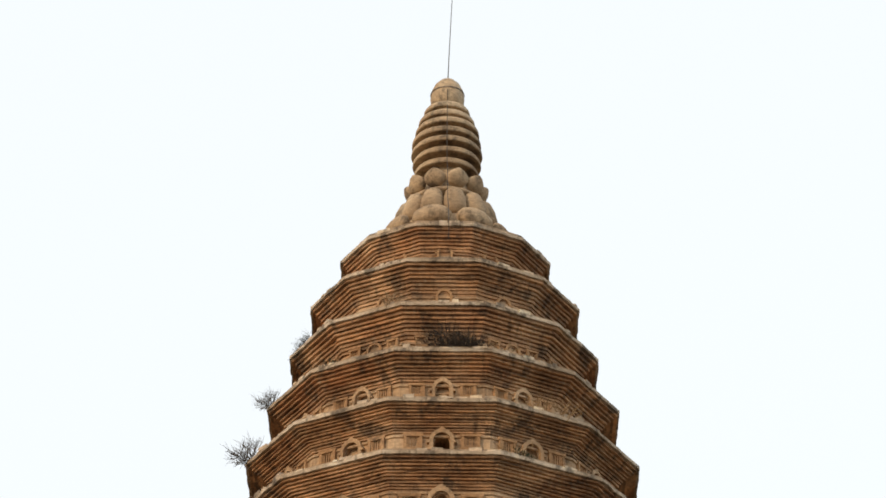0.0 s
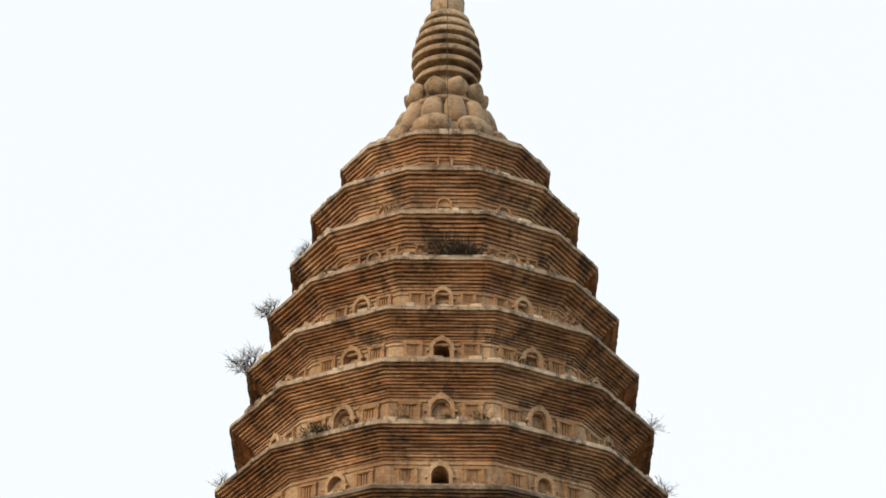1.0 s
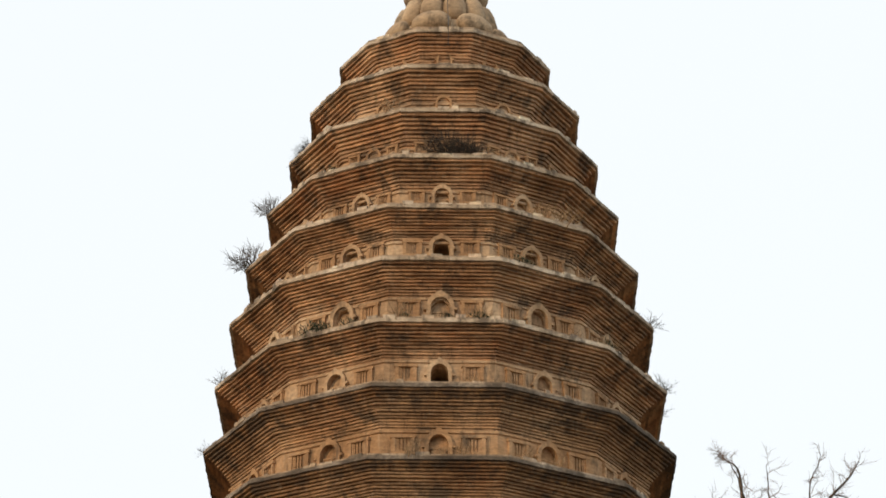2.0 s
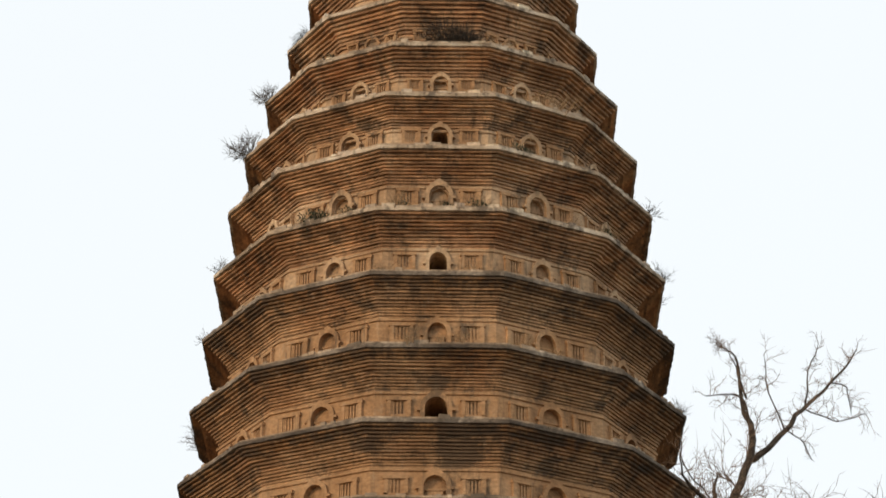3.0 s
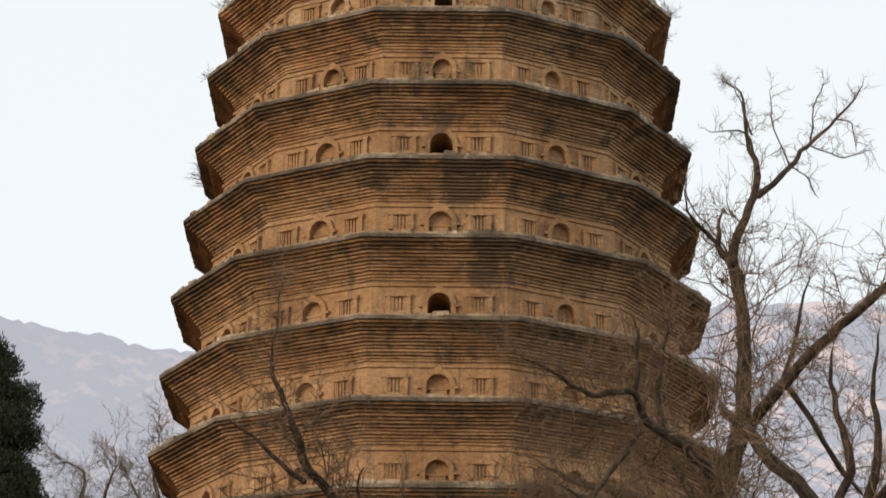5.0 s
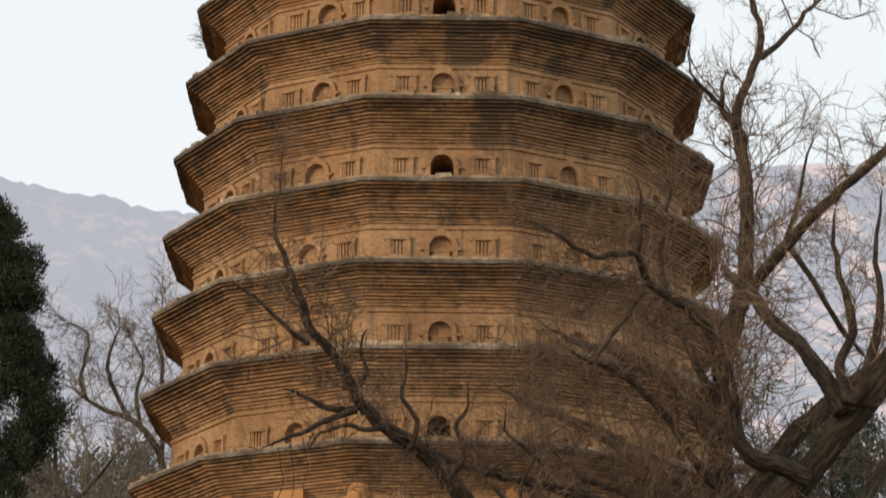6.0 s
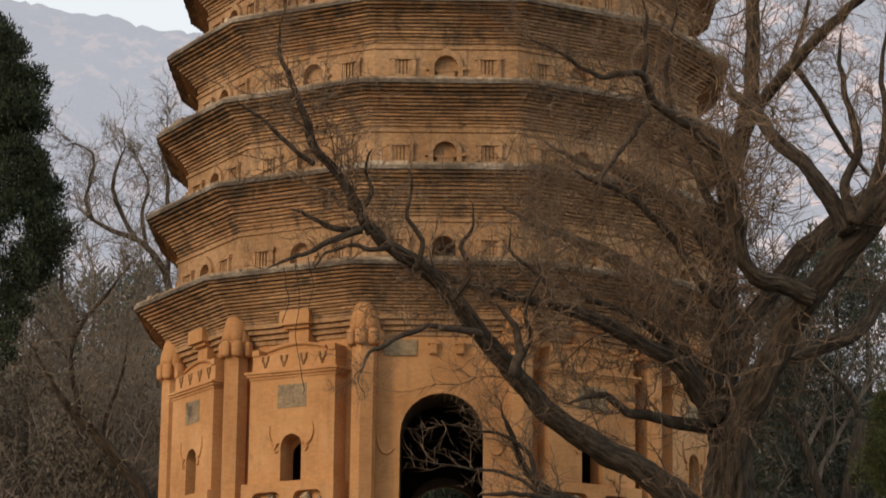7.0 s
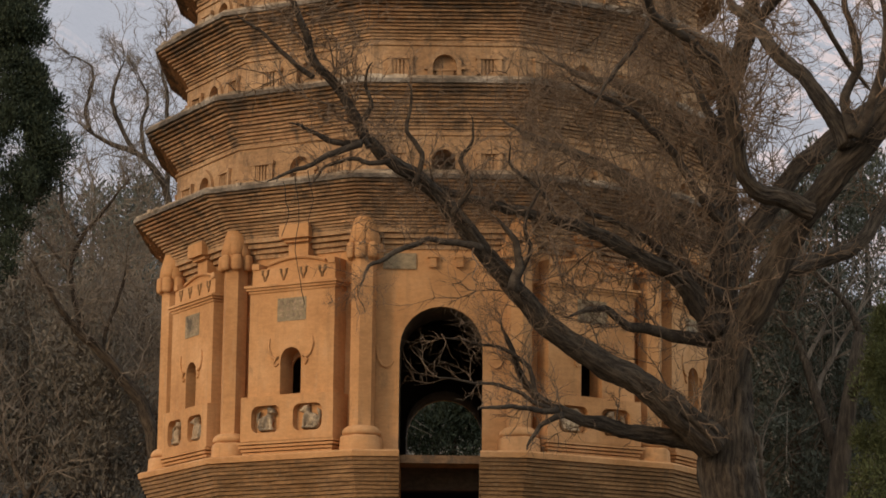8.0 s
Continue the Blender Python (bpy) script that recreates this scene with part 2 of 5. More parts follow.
class Shape:
    """Gathers quads and boxes into one mesh."""

    def __init__(self):
        self.v, self.f = [], []

    def add(self, verts, faces):
        n = len(self.v)
        self.v += [tuple(p) for p in verts]
        self.f += [[i + n for i in q] for q in faces]
        return self

    def box(self, x0, x1, y0, y1, z0, z1):
        return self.add([(x, y, z) for z in (z0, z1) for y in (y0, y1) for x in (x0, x1)],
                        [(0, 2, 3, 1), (4, 5, 7, 6), (0, 1, 5, 4), (2, 6, 7, 3), (0, 4, 6, 2), (1, 3, 7, 5)])

    def prism(self, outline, y0, y1):
        """An outline in x, z, pushed from y0 (front) to y1."""
        n = len(outline)
        self.add([(x, y0, z) for x, z in outline] + [(x, y1, z) for x, z in outline],
                 [tuple(range(n)), tuple(range(2 * n - 1, n - 1, -1))] + [(i, i + n, (i + 1) % n + n, (i + 1) % n) for i in range(n)])
        return self

    def band(self, inner, outer, y0, y1):
        """A strip between two outlines of equal count, pushed from y0 (front) to y1."""
        n = len(inner)
        v = [(x, y, z) for y in (y0, y1) for o in (inner, outer) for x, z in o]
        f = []
        for i in range(n - 1):
            f += [(i, n + i, n + i + 1, i + 1), (i, i + 1, 2 * n + i + 1, 2 * n + i), (n + i, 3 * n + i, 3 * n + i + 1, n + i + 1),
                  (2 * n + i, 2 * n + i + 1, 3 * n + i + 1, 3 * n + i)]
        f += [(0, 2 * n, 3 * n, n), (n - 1, 2 * n - 1, 4 * n - 1, 3 * n - 1)]
        return self.add(v, f)

    def lathe(self, profile, sides, turn=0.0, wave=None):
        n0 = len(profile)
        v = []
        for i in range(sides):
            a = turn + 2 * math.pi * i / sides
            for j, (r, z) in enumerate(profile):
                k = r * (wave(a, j) if wave else 1)
                v.append((k * math.sin(a), -k * math.cos(a), z))
        f = []
        for i in range(sides):
            k = (i + 1) % sides
            f += [(i * n0 + j, k * n0 + j, k * n0 + j + 1, i * n0 + j + 1) for j in range(n0 - 1)]
        return self.add(v, f)

    def tube(self, pts, radii, sides=6):
        """A tapering tube along points."""
        n = len(pts)
        P = [Vector(p) for p in pts]
        v, f = [], []
        ref = Vector((0.31, 0.87, 0.38))
        for i in range(n):
            d = (P[min(i + 1, n - 1)] - P[max(i - 1, 0)])
            d = d.normalized() if d.length > 1e-6 else Vector((0, 0, 1))
            a = d.cross(ref).normalized()
            c = d.cross(a)
            for k in range(sides):
                w = 2 * math.pi * k / sides
                v.append(P[i] + radii[i] * (math.cos(w) * a + math.sin(w) * c))
        for i in range(n - 1):
            for k in range(sides):
                q = (k + 1) % sides
                f.append((i * sides + k, i * sides + q, (i + 1) * sides + q, (i + 1) * sides + k))
        if sides < 4:
            return self.add(v, f)
        f += [tuple(range(sides - 1, -1, -1)), tuple(range((n - 1) * sides, n * sides))]
        return self.add(v, f)

    def mesh(self, name, material, smooth=False, weld=False):
        me = mesh_of(name, self.v, self.f, material, smooth)
        if weld:
            bm = bmesh.new()
            bm.from_mesh(me)
            bmesh.ops.remove_doubles(bm, verts=bm.verts, dist=0.0005)
            bm.to_mesh(me)
            bm.free()
        return me


def corner(k, r, z=0.0):
    """Corner k of a twelve-sided ring; corners 0 and 11 flank the front face."""
    a = radians(15 + 30 * k)
    return (r * math.sin(a), -r * math.cos(a), z)


def ring12(profile):
    return Shape().lathe(profile, 12, radians(15))


def face_pose(k, apothem, z=0.0):
    """Frame on face k (0: front): x along the face, -y outwards, z up."""
    a = radians(30 * k)
    return pose(apothem * math.sin(a), -apothem * math.cos(a), z, 0, 0, 30 * k)


C15, S15 = math.cos(radians(15)), math.sin(radians(15))


def arch(w, spring, rise, n=12, z0=0.0):
    """Outline of an arched opening from the left foot over the top to the right foot."""
    pts = [(-w / 2, z0)]
    for i in range(n + 1):
        a = math.pi * (1 - i / n)
        pts.append((w / 2 * math.cos(a), spring + rise * math.sin(a)))
    return pts + [(w / 2, z0)]


def arched_wall(sh, k, r, z0, z1, w, foot, spring, rise, depth, back, taper=0.0):
    """Face k of a twelve-sided wall with an arched recess or opening through it."""
    half, ap = r * S15, r * C15
    m = face_pose(k, ap)
    o = arch(w, spring, rise, 12, foot)
    top = [(-half, z1)] + [(x, z1) for x, z in o[1:-1]] + [(half, z1)]
    v = [m @ Vector((x, 0, z)) for x, z in o] + [m @ Vector((x, 0, z)) for x, z in top]
    n = len(o)
    f = [(i, i + 1, n + i + 1, n + i) for i in range(1, n - 2)]
    sh.add(v, f)
    for s in (-1, 1):
        side = [(s * half, z0), (s * w / 2, z0), (s * w / 2, foot), (s * w / 2, spring), (s * w / 2, z1), (s * half, z1)]
        side = side if s < 0 else side[::-1]
        sh.add([m @ Vector((x, 0, z)) for x, z in side], [tuple(range(6))])
    if foot > z0:
        sh.add([m @ Vector((x, 0, z)) for x, z in ((-w / 2, z0), (w / 2, z0), (w / 2, foot), (-w / 2, foot))], [(0, 1, 2, 3)])
    v = [m @ Vector((x, 0, z)) for x, z in o] + [m @ Vector((x, depth, z)) for x, z in o]
    sh.add(v, [(i, n + i, n + (i + 1) % n, (i + 1) % n) for i in range(n)])
    if back:
        sh.add([m @ Vector((x, depth, z)) for x, z in o], [tuple(range(n))])


def brick_course(name, r, z, h, material, rng, inset=0.12, rough=0.005, joint=0.17, door=0.0):
    """One projecting course round the twelve sides, with worn edges, over an open joint; door: half the width of a gap in the front."""
    pts = []
    for k in range(12):
        a, c = corner((k + 11) % 12, r), corner(k, r)
        n = max(4, round(2 * r * S15 / 0.16))
        for i in range(n):
            u = i / n
            pts.append((a[0] + (c[0] - a[0]) * u, a[1] + (c[1] - a[1]) * u))
    closed = door == 0
    if not closed:
        front = [p for p in pts if not (abs(p[0]) < door and p[1] < 0)]
        cut = next(i for i, p in enumerate(front) if p[0] >= door and p[1] < 0)
        y = -r * C15
        pts = [(door, y)] + front[cut:] + front[:cut] + [(-door, y)]
    v = []
    off = rng.uniform(-0.007, 0.007)
    for x, y in pts:
        chip = rng.uniform(0.01, 0.035) if rng.random() < 0.015 else 0
        wear = 0.035 * max(0.0, noise.noise((x * 1.3, y * 1.3, z * 2.2)) - 0.22)
        sag = 0.008 * noise.noise((x * 0.9, y * 0.9, z * 1.1))
        k = 1 + (rng.uniform(-rough, rough) - chip - wear + off) / r
        ki = 1 - inset / r
        z0, z1 = z + h * joint + sag + rng.uniform(-0.004, 0.004), z + h + sag + rng.uniform(-0.003, 0.003)
        v += [(x * ki, y * ki, z0), (x * k, y * k, z0), (x * k, y * k, z1), (x * ki, y * ki, z1)]
    n = len(pts)
    f = []
    for i in range(n if closed else n - 1):
        j = (i + 1) % n
        f += [(4 * i + q, 4 * j + q, 4 * j + q + 1, 4 * i + q + 1) for q in range(3)]
    if not closed:
        f += [(0, 1, 2, 3), (4 * n - 1, 4 * n - 2, 4 * n - 3, 4 * n - 4)]
    return mesh_of(name, v, f, material)


# ---------------------------------------------------------------- ground and mountains
def ground_height(x, y):
    h = -3.2 * min(1, max(0, (-y - 9) / 22)) if y < 0 else 0.0
    d = math.hypot(x, y - 10)
    if y > 20:
        h += 0.12 * (y - 20) + 0.0001 * (y - 20) ** 2 + 2.5 * noise.noise((x * 0.02, y * 0.02, 0)) * min(1, (y - 20) / 40)
    return h + (0.25 * noise.noise((x * 0.08, y * 0.08, 3)) if d > 16 else 0)


ys = [-900, -500, -250, -120] + [-80 + 4 * i for i in range(40)] + [84, 92, 102, 115, 130, 150, 180, 220, 270, 340, 430, 560, 720]
xs = [-900, -500, -280, -160, -100] + [-72 + 6 * i for i in range(25)] + [84, 110, 170, 300, 520, 900]
v = [(x, y, ground_height(x, y)) for y in ys for x in xs]
n = len(xs)
f = [(j * n + i, j * n + i + 1, (j + 1) * n + i + 1, (j + 1) * n + i) for j in range(len(ys) - 1) for i in range(n - 1)]
ground = new("ground", mesh_of("ground", v, f, EARTH, True))
tagged(ground, "dry earth and winter grass of the temple hillside", "ground", kind="structure")


def mountain(name, cx, width, y0, y1, crest, seed):
    nx, ny = 900, 40
    v = []
    for j in range(ny + 1):
        u = j / ny
        for i in range(nx + 1):
            x = cx + width * (i / nx - 0.5)
            y = y0 + (y1 - y0) * u
            top = crest(x)
            s = min(1, u / 0.75)
            z = top * (s ** 1.15) if u < 0.75 else top * (1 - 0.6 * (u - 0.75) / 0.25)
            rough = noise.fractal((x * 0.006, y * 0.006, seed), 0.8, 2.1, 7)
            ridge = abs(noise.noise((x * 0.012, y * 0.004, seed + 5)))
            z += (rough * 30 - ridge * 34) * min(1, 2 * u) * (1.0 if u < 0.6 else max(0.1, 1 - 9 * (u - 0.6)))
            v.append((x, y + rough * 12, 60 + z))
    f = [(j * (nx + 1) + i, j * (nx + 1) + i + 1, (j + 1) * (nx + 1) + i + 1, (j + 1) * (nx + 1) + i) for j in range(ny) for i in range(nx)]
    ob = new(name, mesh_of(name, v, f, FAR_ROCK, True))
    tagged(ob, "blue-grey mountain with pale sunlit cliffs, haze put into its material", "mountain", kind="structure")


def crest_line(x):
    """Height of the ridge: falling to a saddle behind the pagoda, then level."""
    h = 350.0 - 0.2 * (x + 125) if x < -125 else 350.0 + min(31, 0.115 * (x + 125))
    return h + 3.0 * noise.noise((x * 0.05, 0, 9)) + 2.0 * noise.noise((x * 0.15, 0, 4)) + 2.0 * abs(noise.noise((x * 0.5, 0, 6)))


mountain("backdrop", 0, 2600, 700, 1500, crest_line, 3)

# ---------------------------------------------------------------- the pagoda
PAGODA_TURN = -0.47
EAVE_Z = [8.58, 10.26, 11.81, 13.32, 14.875, 16.41, 17.91, 19.41, 20.79, 22.175, 23.43, 24.715, 25.965, 27.185, 28.38]
EAVE_R = [5.83, 5.67, 5.53, 5.385, 5.235, 5.06, 4.9, 4.73, 4.56, 4.335, 4.055, 3.68, 3.26, 2.87, 2.26]
BODY_R, COLUMN_R = 4.9, 5.06
pagoda = new("pagoda")
pagoda.matrix_world = pose(0, 0, 0, 0, 0, PAGODA_TURN)
tagged(pagoda, "tall twelve-sided ochre brick pagoda with fifteen close corbelled eaves", "pagoda")
rng = random.Random(7)
OPEN_FRONT = (1, 4, 6, 8, 10)



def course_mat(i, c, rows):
    """Paler brick for the lowest courses; lichen on the topmost ones of the lower eaves."""
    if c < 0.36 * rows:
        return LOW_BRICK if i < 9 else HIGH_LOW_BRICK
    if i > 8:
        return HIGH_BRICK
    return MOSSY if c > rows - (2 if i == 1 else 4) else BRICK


for i, (ze, re) in enumerate(zip(EAVE_Z, EAVE_R), 1):
    below = EAVE_Z[i - 2] if i > 1 else None
    gap = ze - below if below else 1.75
    over = 0.66 if i == 1 else 0.34 + 0.27 * min(1, (re - 2.2) / 3)
    corbel = 0.78 if i == 1 else (0.47 if i < 9 else 0.44 if i < 13 else 0.54) * gap
    rows = 14 if i == 1 else (13 if i < 9 else 11 if i < 12 else 9)
    rw = re - over
    lip = 0.065
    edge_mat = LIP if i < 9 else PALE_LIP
    eave = part("eave", ring12([(re - 0.16, ze - lip), (re, ze - lip + 0.004), (re + 0.004, ze + 0.01), (re - 0.05, ze + 0.03)]).mesh("eave", edge_mat), pagoda, "grey weathered brick edge with corbelled courses under it")
    # corbelled courses, flaring outwards as they rise
    h = (corbel - lip) / rows
    z0 = ze - corbel
    for c in range(rows):
        u = (c + 0.6) / rows
        r = rw + over * u ** 1.45 - 0.02
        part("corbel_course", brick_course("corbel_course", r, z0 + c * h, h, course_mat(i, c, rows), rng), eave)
    part("core", ring12([(rw - 0.03, z0)] + [(rw + over * ((c + 0.5) / rows) ** 1.45 - 0.085, z0 + (c + 0.5) * h) for c in range(rows)] + [(re - 0.1, ze - lip)]).mesh("core", MORTAR), eave)
    # worn bricks along the edge
    part("edge_course", brick_course("edge_course", re + 0.012, ze - lip + 0.006, lip, edge_mat, rng, 0.2, 0.012, 0.0), eave)
    # broken bricks and old mortar lying along the edge
    rubble = Shape()
    for k in range(12):
        m = face_pose(k, re * C15)
        x = -re * S15
        while x < re * S15:
            w = rng.uniform(0.08, 0.3)
            if rng.random() < 0.62:
                hh, y0 = rng.uniform(0.02, 0.08), rng.uniform(-0.022, 0.05)
                box = Shape().box(-w / 2, w / 2, y0, y0 + rng.uniform(0.1, 0.2), -0.01, hh)
                tilt = m @ pose(x + w / 2, 0, ze + 0.012, rng.uniform(-3, 3), rng.uniform(-4, 4), rng.uniform(-6, 6))
                if abs(x + w / 2) + w / 2 < re * S15:
                    rubble.add([tilt @ Vector(p) for p in box.v], box.f)
            x += w + rng.uniform(0.0, 0.12)
    part("loose_brick_edge", rubble.mesh("loose_brick_edge", RUBBLE if i < 9 else PALE_RUBBLE), eave, "broken pale bricks along the eave")["kind"] = "stuff"
    # stepped top of the eave
    nxt = EAVE_R[i] - (0.34 + 0.27 * min(1, (EAVE_R[i] - 2.2) / 3)) if i < 15 else 1.2
    rise = 0.2 if i < 15 else 0.3
    steps = 4
    prof = [(re + 0.0, ze + 0.004)]
    for s in range(steps):
        r0 = re - 0.03 - (re - 0.03 - nxt) * s / steps
        prof += [(r0, ze + 0.01 + rise * s / steps), (r0 - 0.01, ze + 0.01 + rise * (s + 1) / steps)]
    prof.append((nxt - 0.05, ze + 0.01 + rise))
    part("eave_top", ring12(prof).mesh("eave_top", ROOF), eave, "pale mortar steps on top of the eave")


def niche_frame(w, spring, rise, thick, material):
    """Horseshoe surround of a niche: jambs to the foot, a pointed crown, small shoulders at the springing."""
    o = arch(w, spring, rise, 14)
    out = []
    for q, (x, z) in enumerate(o):
        u = q / (len(o) - 1) * 2 - 1
        lift = 1.5 + 0.05 * math.cos(u * 9)
        out.append((x * 1.42, z if z <= spring else spring + (z - spring) * lift + (0.03 * w / 0.4 if abs(u) < 0.09 else 0)))
    sh = Shape().band(o, out, -thick, 0.02)
    for s in (-1, 1):
        sh.box(s * w * 0.76 - w * 0.09, s * w * 0.76 + w * 0.09, -thick * 1.15, 0.02, spring * 0.74, spring * 0.98)
    return sh.mesh("niche_frame", material)


def lattice_mesh(w, h):
    """A false window: a stepped frame round upright bars."""
    sh = Shape()
    for s in (-1, 1):
        sh.box(s * w / 2 - 0.035, s * w / 2 + 0.035, -0.06, 0.01, 0, h)
        sh.box(s * w / 2 - 0.02 - s * 0.05, s * w / 2 + 0.02 - s * 0.05, -0.04, 0.01, 0.0, h - 0.02)
    sh.box(-w / 2 - 0.055, w / 2 + 0.055, -0.07, 0.01, h - 0.03, h + 0.035)
    sh.box(-w / 2 - 0.035, w / 2 + 0.035, -0.06, 0.01, -0.03, 0.03)
    for q in range(4):
        x = -w / 2 + 0.055 + (w - 0.11) * (q + 0.5) / 4
        sh.box(x - 0.014, x + 0.014, -0.03, 0.01, 0.02, h - 0.02)
    return sh.mesh("lattice_window", STOREY)


LATTICE = lattice_mesh(0.36, 0.33)
for i in range(1, 15):
    re, zb, zt = EAVE_R[i], EAVE_Z[i - 1], EAVE_Z[i]
    gap = zt - zb
    rw = re - (0.34 + 0.27 * min(1, (re - 2.2) / 3))
    z0, z1 = zb + 0.12, zt - (0.47 if i < 8 else 0.44 if i < 12 else 0.54) * gap + 0.01
    size = min(1.0, gap / 1.5) * (1.0 if i < 11 else 0.85 if i < 12 else 0.72)
    clear = 0.03 + (EAVE_R[i - 1] - rw) * C15 * (zb + 1.6) / 52.0
    foot = zb + max(0.18, clear)
    w, spring = (0.41 if i < 7 else 0.36) * size, foot + 0.2 * size
    rise = max(0.1, min(0.21 * size, z1 - 0.012 - spring))
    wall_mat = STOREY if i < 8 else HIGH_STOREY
    sh = Shape()
    for k in range(12):
        deep = k == 0 and i in OPEN_FRONT
        arched_wall(sh, k, rw, z0, z1, w, foot, spring, rise, 1.5 if deep else 0.08, True)
    storey = part("storey_wall", sh.mesh("storey_wall", wall_mat, weld=True), pagoda, "low plastered storey wall between two eaves")
    # string course under the corbels
    part("string_course", ring12([(rw, z1 - 0.07), (rw + 0.035, z1 - 0.06), (rw + 0.035, z1 - 0.015), (rw, z1)]).mesh("string_course", wall_mat), storey)
    fm = niche_frame(w, 0.2 * size, rise, 0.06 if i < 9 else 0.09 if i < 12 else 0.05, wall_mat if i < 12 else STOREY)
    grow = 1.0 if i < 9 else 1.12
    altar = Shape().box(-w * 0.36, w * 0.36, 0.03, 0.085, 0.0, 0.14 * size).box(-w * 0.42, w * 0.42, 0.015, 0.085, 0.14 * size, 0.175 * size).mesh("niche_altar", wall_mat)
    for k in range(12):
        part("niche_frame", fm, storey, m=face_pose(k, rw * C15, foot) @ Matrix.Diagonal((grow, 1, grow, 1)))
        if k or i not in OPEN_FRONT:
            part("niche_altar", altar, storey, m=face_pose(k, rw * C15, foot))
        half = rw * S15
        if half > 0.7:
            for s in (-1, 1):
                part("lattice_window", LATTICE, storey, m=face_pose(k, rw * C15, foot + 0.035) @ Matrix.Translation((s * half * 0.6, 0, 0)) @ Matrix.Diagonal((size, 1, size, 1)))

# lower body, ledge and its courses
DOOR = 0.67
sh = Shape()
for k in range(12):
    m = face_pose(k, 0)
    for r0, z0, r1, z1 in ((5.45, 0, 5.45, 0.35), (5.45, 0.35, 5.2, 0.4), (5.2, 0.4, 5.16, 3.12)):
        spans = [(-1, 1)]
        if k == 0:
            spans = [(-1, -DOOR / (r0 * S15)), (DOOR / (r0 * S15), 1)]
        for a, c in spans:
            sh.add([m @ Vector((a * r0 * S15, -r0 * C15, z0)), m @ Vector((c * r0 * S15, -r0 * C15, z0)), m @ Vector((c * r0 * S15 if k else c * r0 * S15, -r1 * C15, z1)), m @ Vector((a * r0 * S15, -r1 * C15, z1))], [(0, 1, 2, 3)])
for s in (-1, 1):
    sh.add([(s * DOOR, -5.4, 0), (s * DOOR, -3.4, 0), (s * DOOR, -3.4, 3.8), (s * DOOR, -5.1, 3.8)], [(0, 1, 2, 3)])
part("lower_body", sh.mesh("lower_body", PLASTER), pagoda, "plain plastered lower body with a dark doorway")
sh = Shape()
prof = [(5.3, 3.87), (5.6, 3.875), (5.61, 3.96), (5.57, 3.99), (4.9, 4.02)]
for k in range(12):
    a, c = (k + 11) % 12, k
    for (r0, z0), (r1, z1) in zip(prof, prof[1:]):
        p, q, q2, p2 = corner(a, r0, z0), corner(c, r0, z0), corner(c, r1, z1), corner(a, r1, z1)
        if k:
            sh.add([p, q, q2, p2], [(0, 1, 2, 3)])
        else:
            sh.add([p, (-DOOR, p[1], z0), (-DOOR, p2[1], z1), p2], [(0, 1, 2, 3)])
            sh.add([(DOOR, q[1], z0), q, q2, (DOOR, q2[1], z1)], [(0, 1, 2, 3)])
ledge = part("ledge", sh.mesh("ledge", PLASTER, weld=True), pagoda, "plastered ledge")
part("lintel_beam", Shape().box(-DOOR, DOOR, -5.12, -4.4, 3.8, 3.93).mesh("lintel_beam", BEAM), pagoda, "flat sill beam across the tall doorway")
# added block that keeps the opening under the beam dark
part("view_stop", Shape().box(-DOOR, DOOR, -3.75, -3.35, 3.5, 4.04).mesh("view_stop", INSIDE), pagoda, "dark block added behind the sill beam to stop the view through")
for c in range(12):
    part("ledge_course", brick_course("ledge_course", 5.26 + 0.0275 * c, 3.08 + 0.0655 * c, 0.0655, LEDGE_BRICK, rng, door=DOOR), ledge)
sh = Shape()
for k in range(12):
    for (r0, z0), (r1, z1) in (((5.1, 3.05), (5.2, 3.1)), ((5.2, 3.1), (5.48, 3.872))):
        p, q, q2, p2 = corner((k + 11) % 12, r0, z0), corner(k, r0, z0), corner(k, r1, z1), corner((k + 11) % 12, r1, z1)
        if k:
            sh.add([p, q, q2, p2], [(0, 1, 2, 3)])
        else:
            sh.add([p, (-DOOR, p[1], z0), (-DOOR, p2[1], z1), p2], [(0, 1, 2, 3)])
            sh.add([(DOOR, q[1], z0), q, q2, (DOOR, q2[1], z1)], [(0, 1, 2, 3)])
part("core", sh.mesh("core", MORTAR), ledge)

# main body walls with four doorways: width, foot, springing, rise
DOORWAY = ((1.4, 3.951, 5.8, 0.7), (1.5, 3.951, 5.45, 0.75))
sh = Shape()
ZTOP = EAVE_Z[0] - 0.78 + 0.02
for k in range(12):
    if k % 3 == 0:
        arched_wall(sh, k, BODY_R, 3.95, ZTOP, *DOORWAY[k == 6], 0.1, False)
    else:
        arched_wall(sh, k, BODY_R, 3.95, ZTOP, 0.42, 4.93, 5.52, 0.21, 0.04, False)
body = part("body_wall", sh.mesh("body_wall", PLASTER, weld=True), pagoda, "orange plastered body wall with arched doorways")

# hollow inside and door reveals, their shade put into the dark colour
sh = Shape()
RIN = (BODY_R * C15 - 1.4) / C15
for k in range(12):
    if k % 3 == 0:
        arched_wall(sh, k, RIN, 3.95, 11.0, *DOORWAY[k == 6], -1.3, False)
    else:
        a, c = corner((k + 11) % 12, RIN), corner(k, RIN)
        sh.add([(a[0], a[1], 3.95), (c[0], c[1], 3.95), (c[0], c[1], 11.0), (a[0], a[1], 11.0)], [(0, 1, 2, 3)])
    if k:
        a, c = corner((k + 11) % 12, RIN), corner(k, RIN)
        sh.add([(a[0], a[1], 0.3), (c[0], c[1], 0.3), (c[0], c[1], 3.95), (a[0], a[1], 3.95)], [(0, 1, 2, 3)])
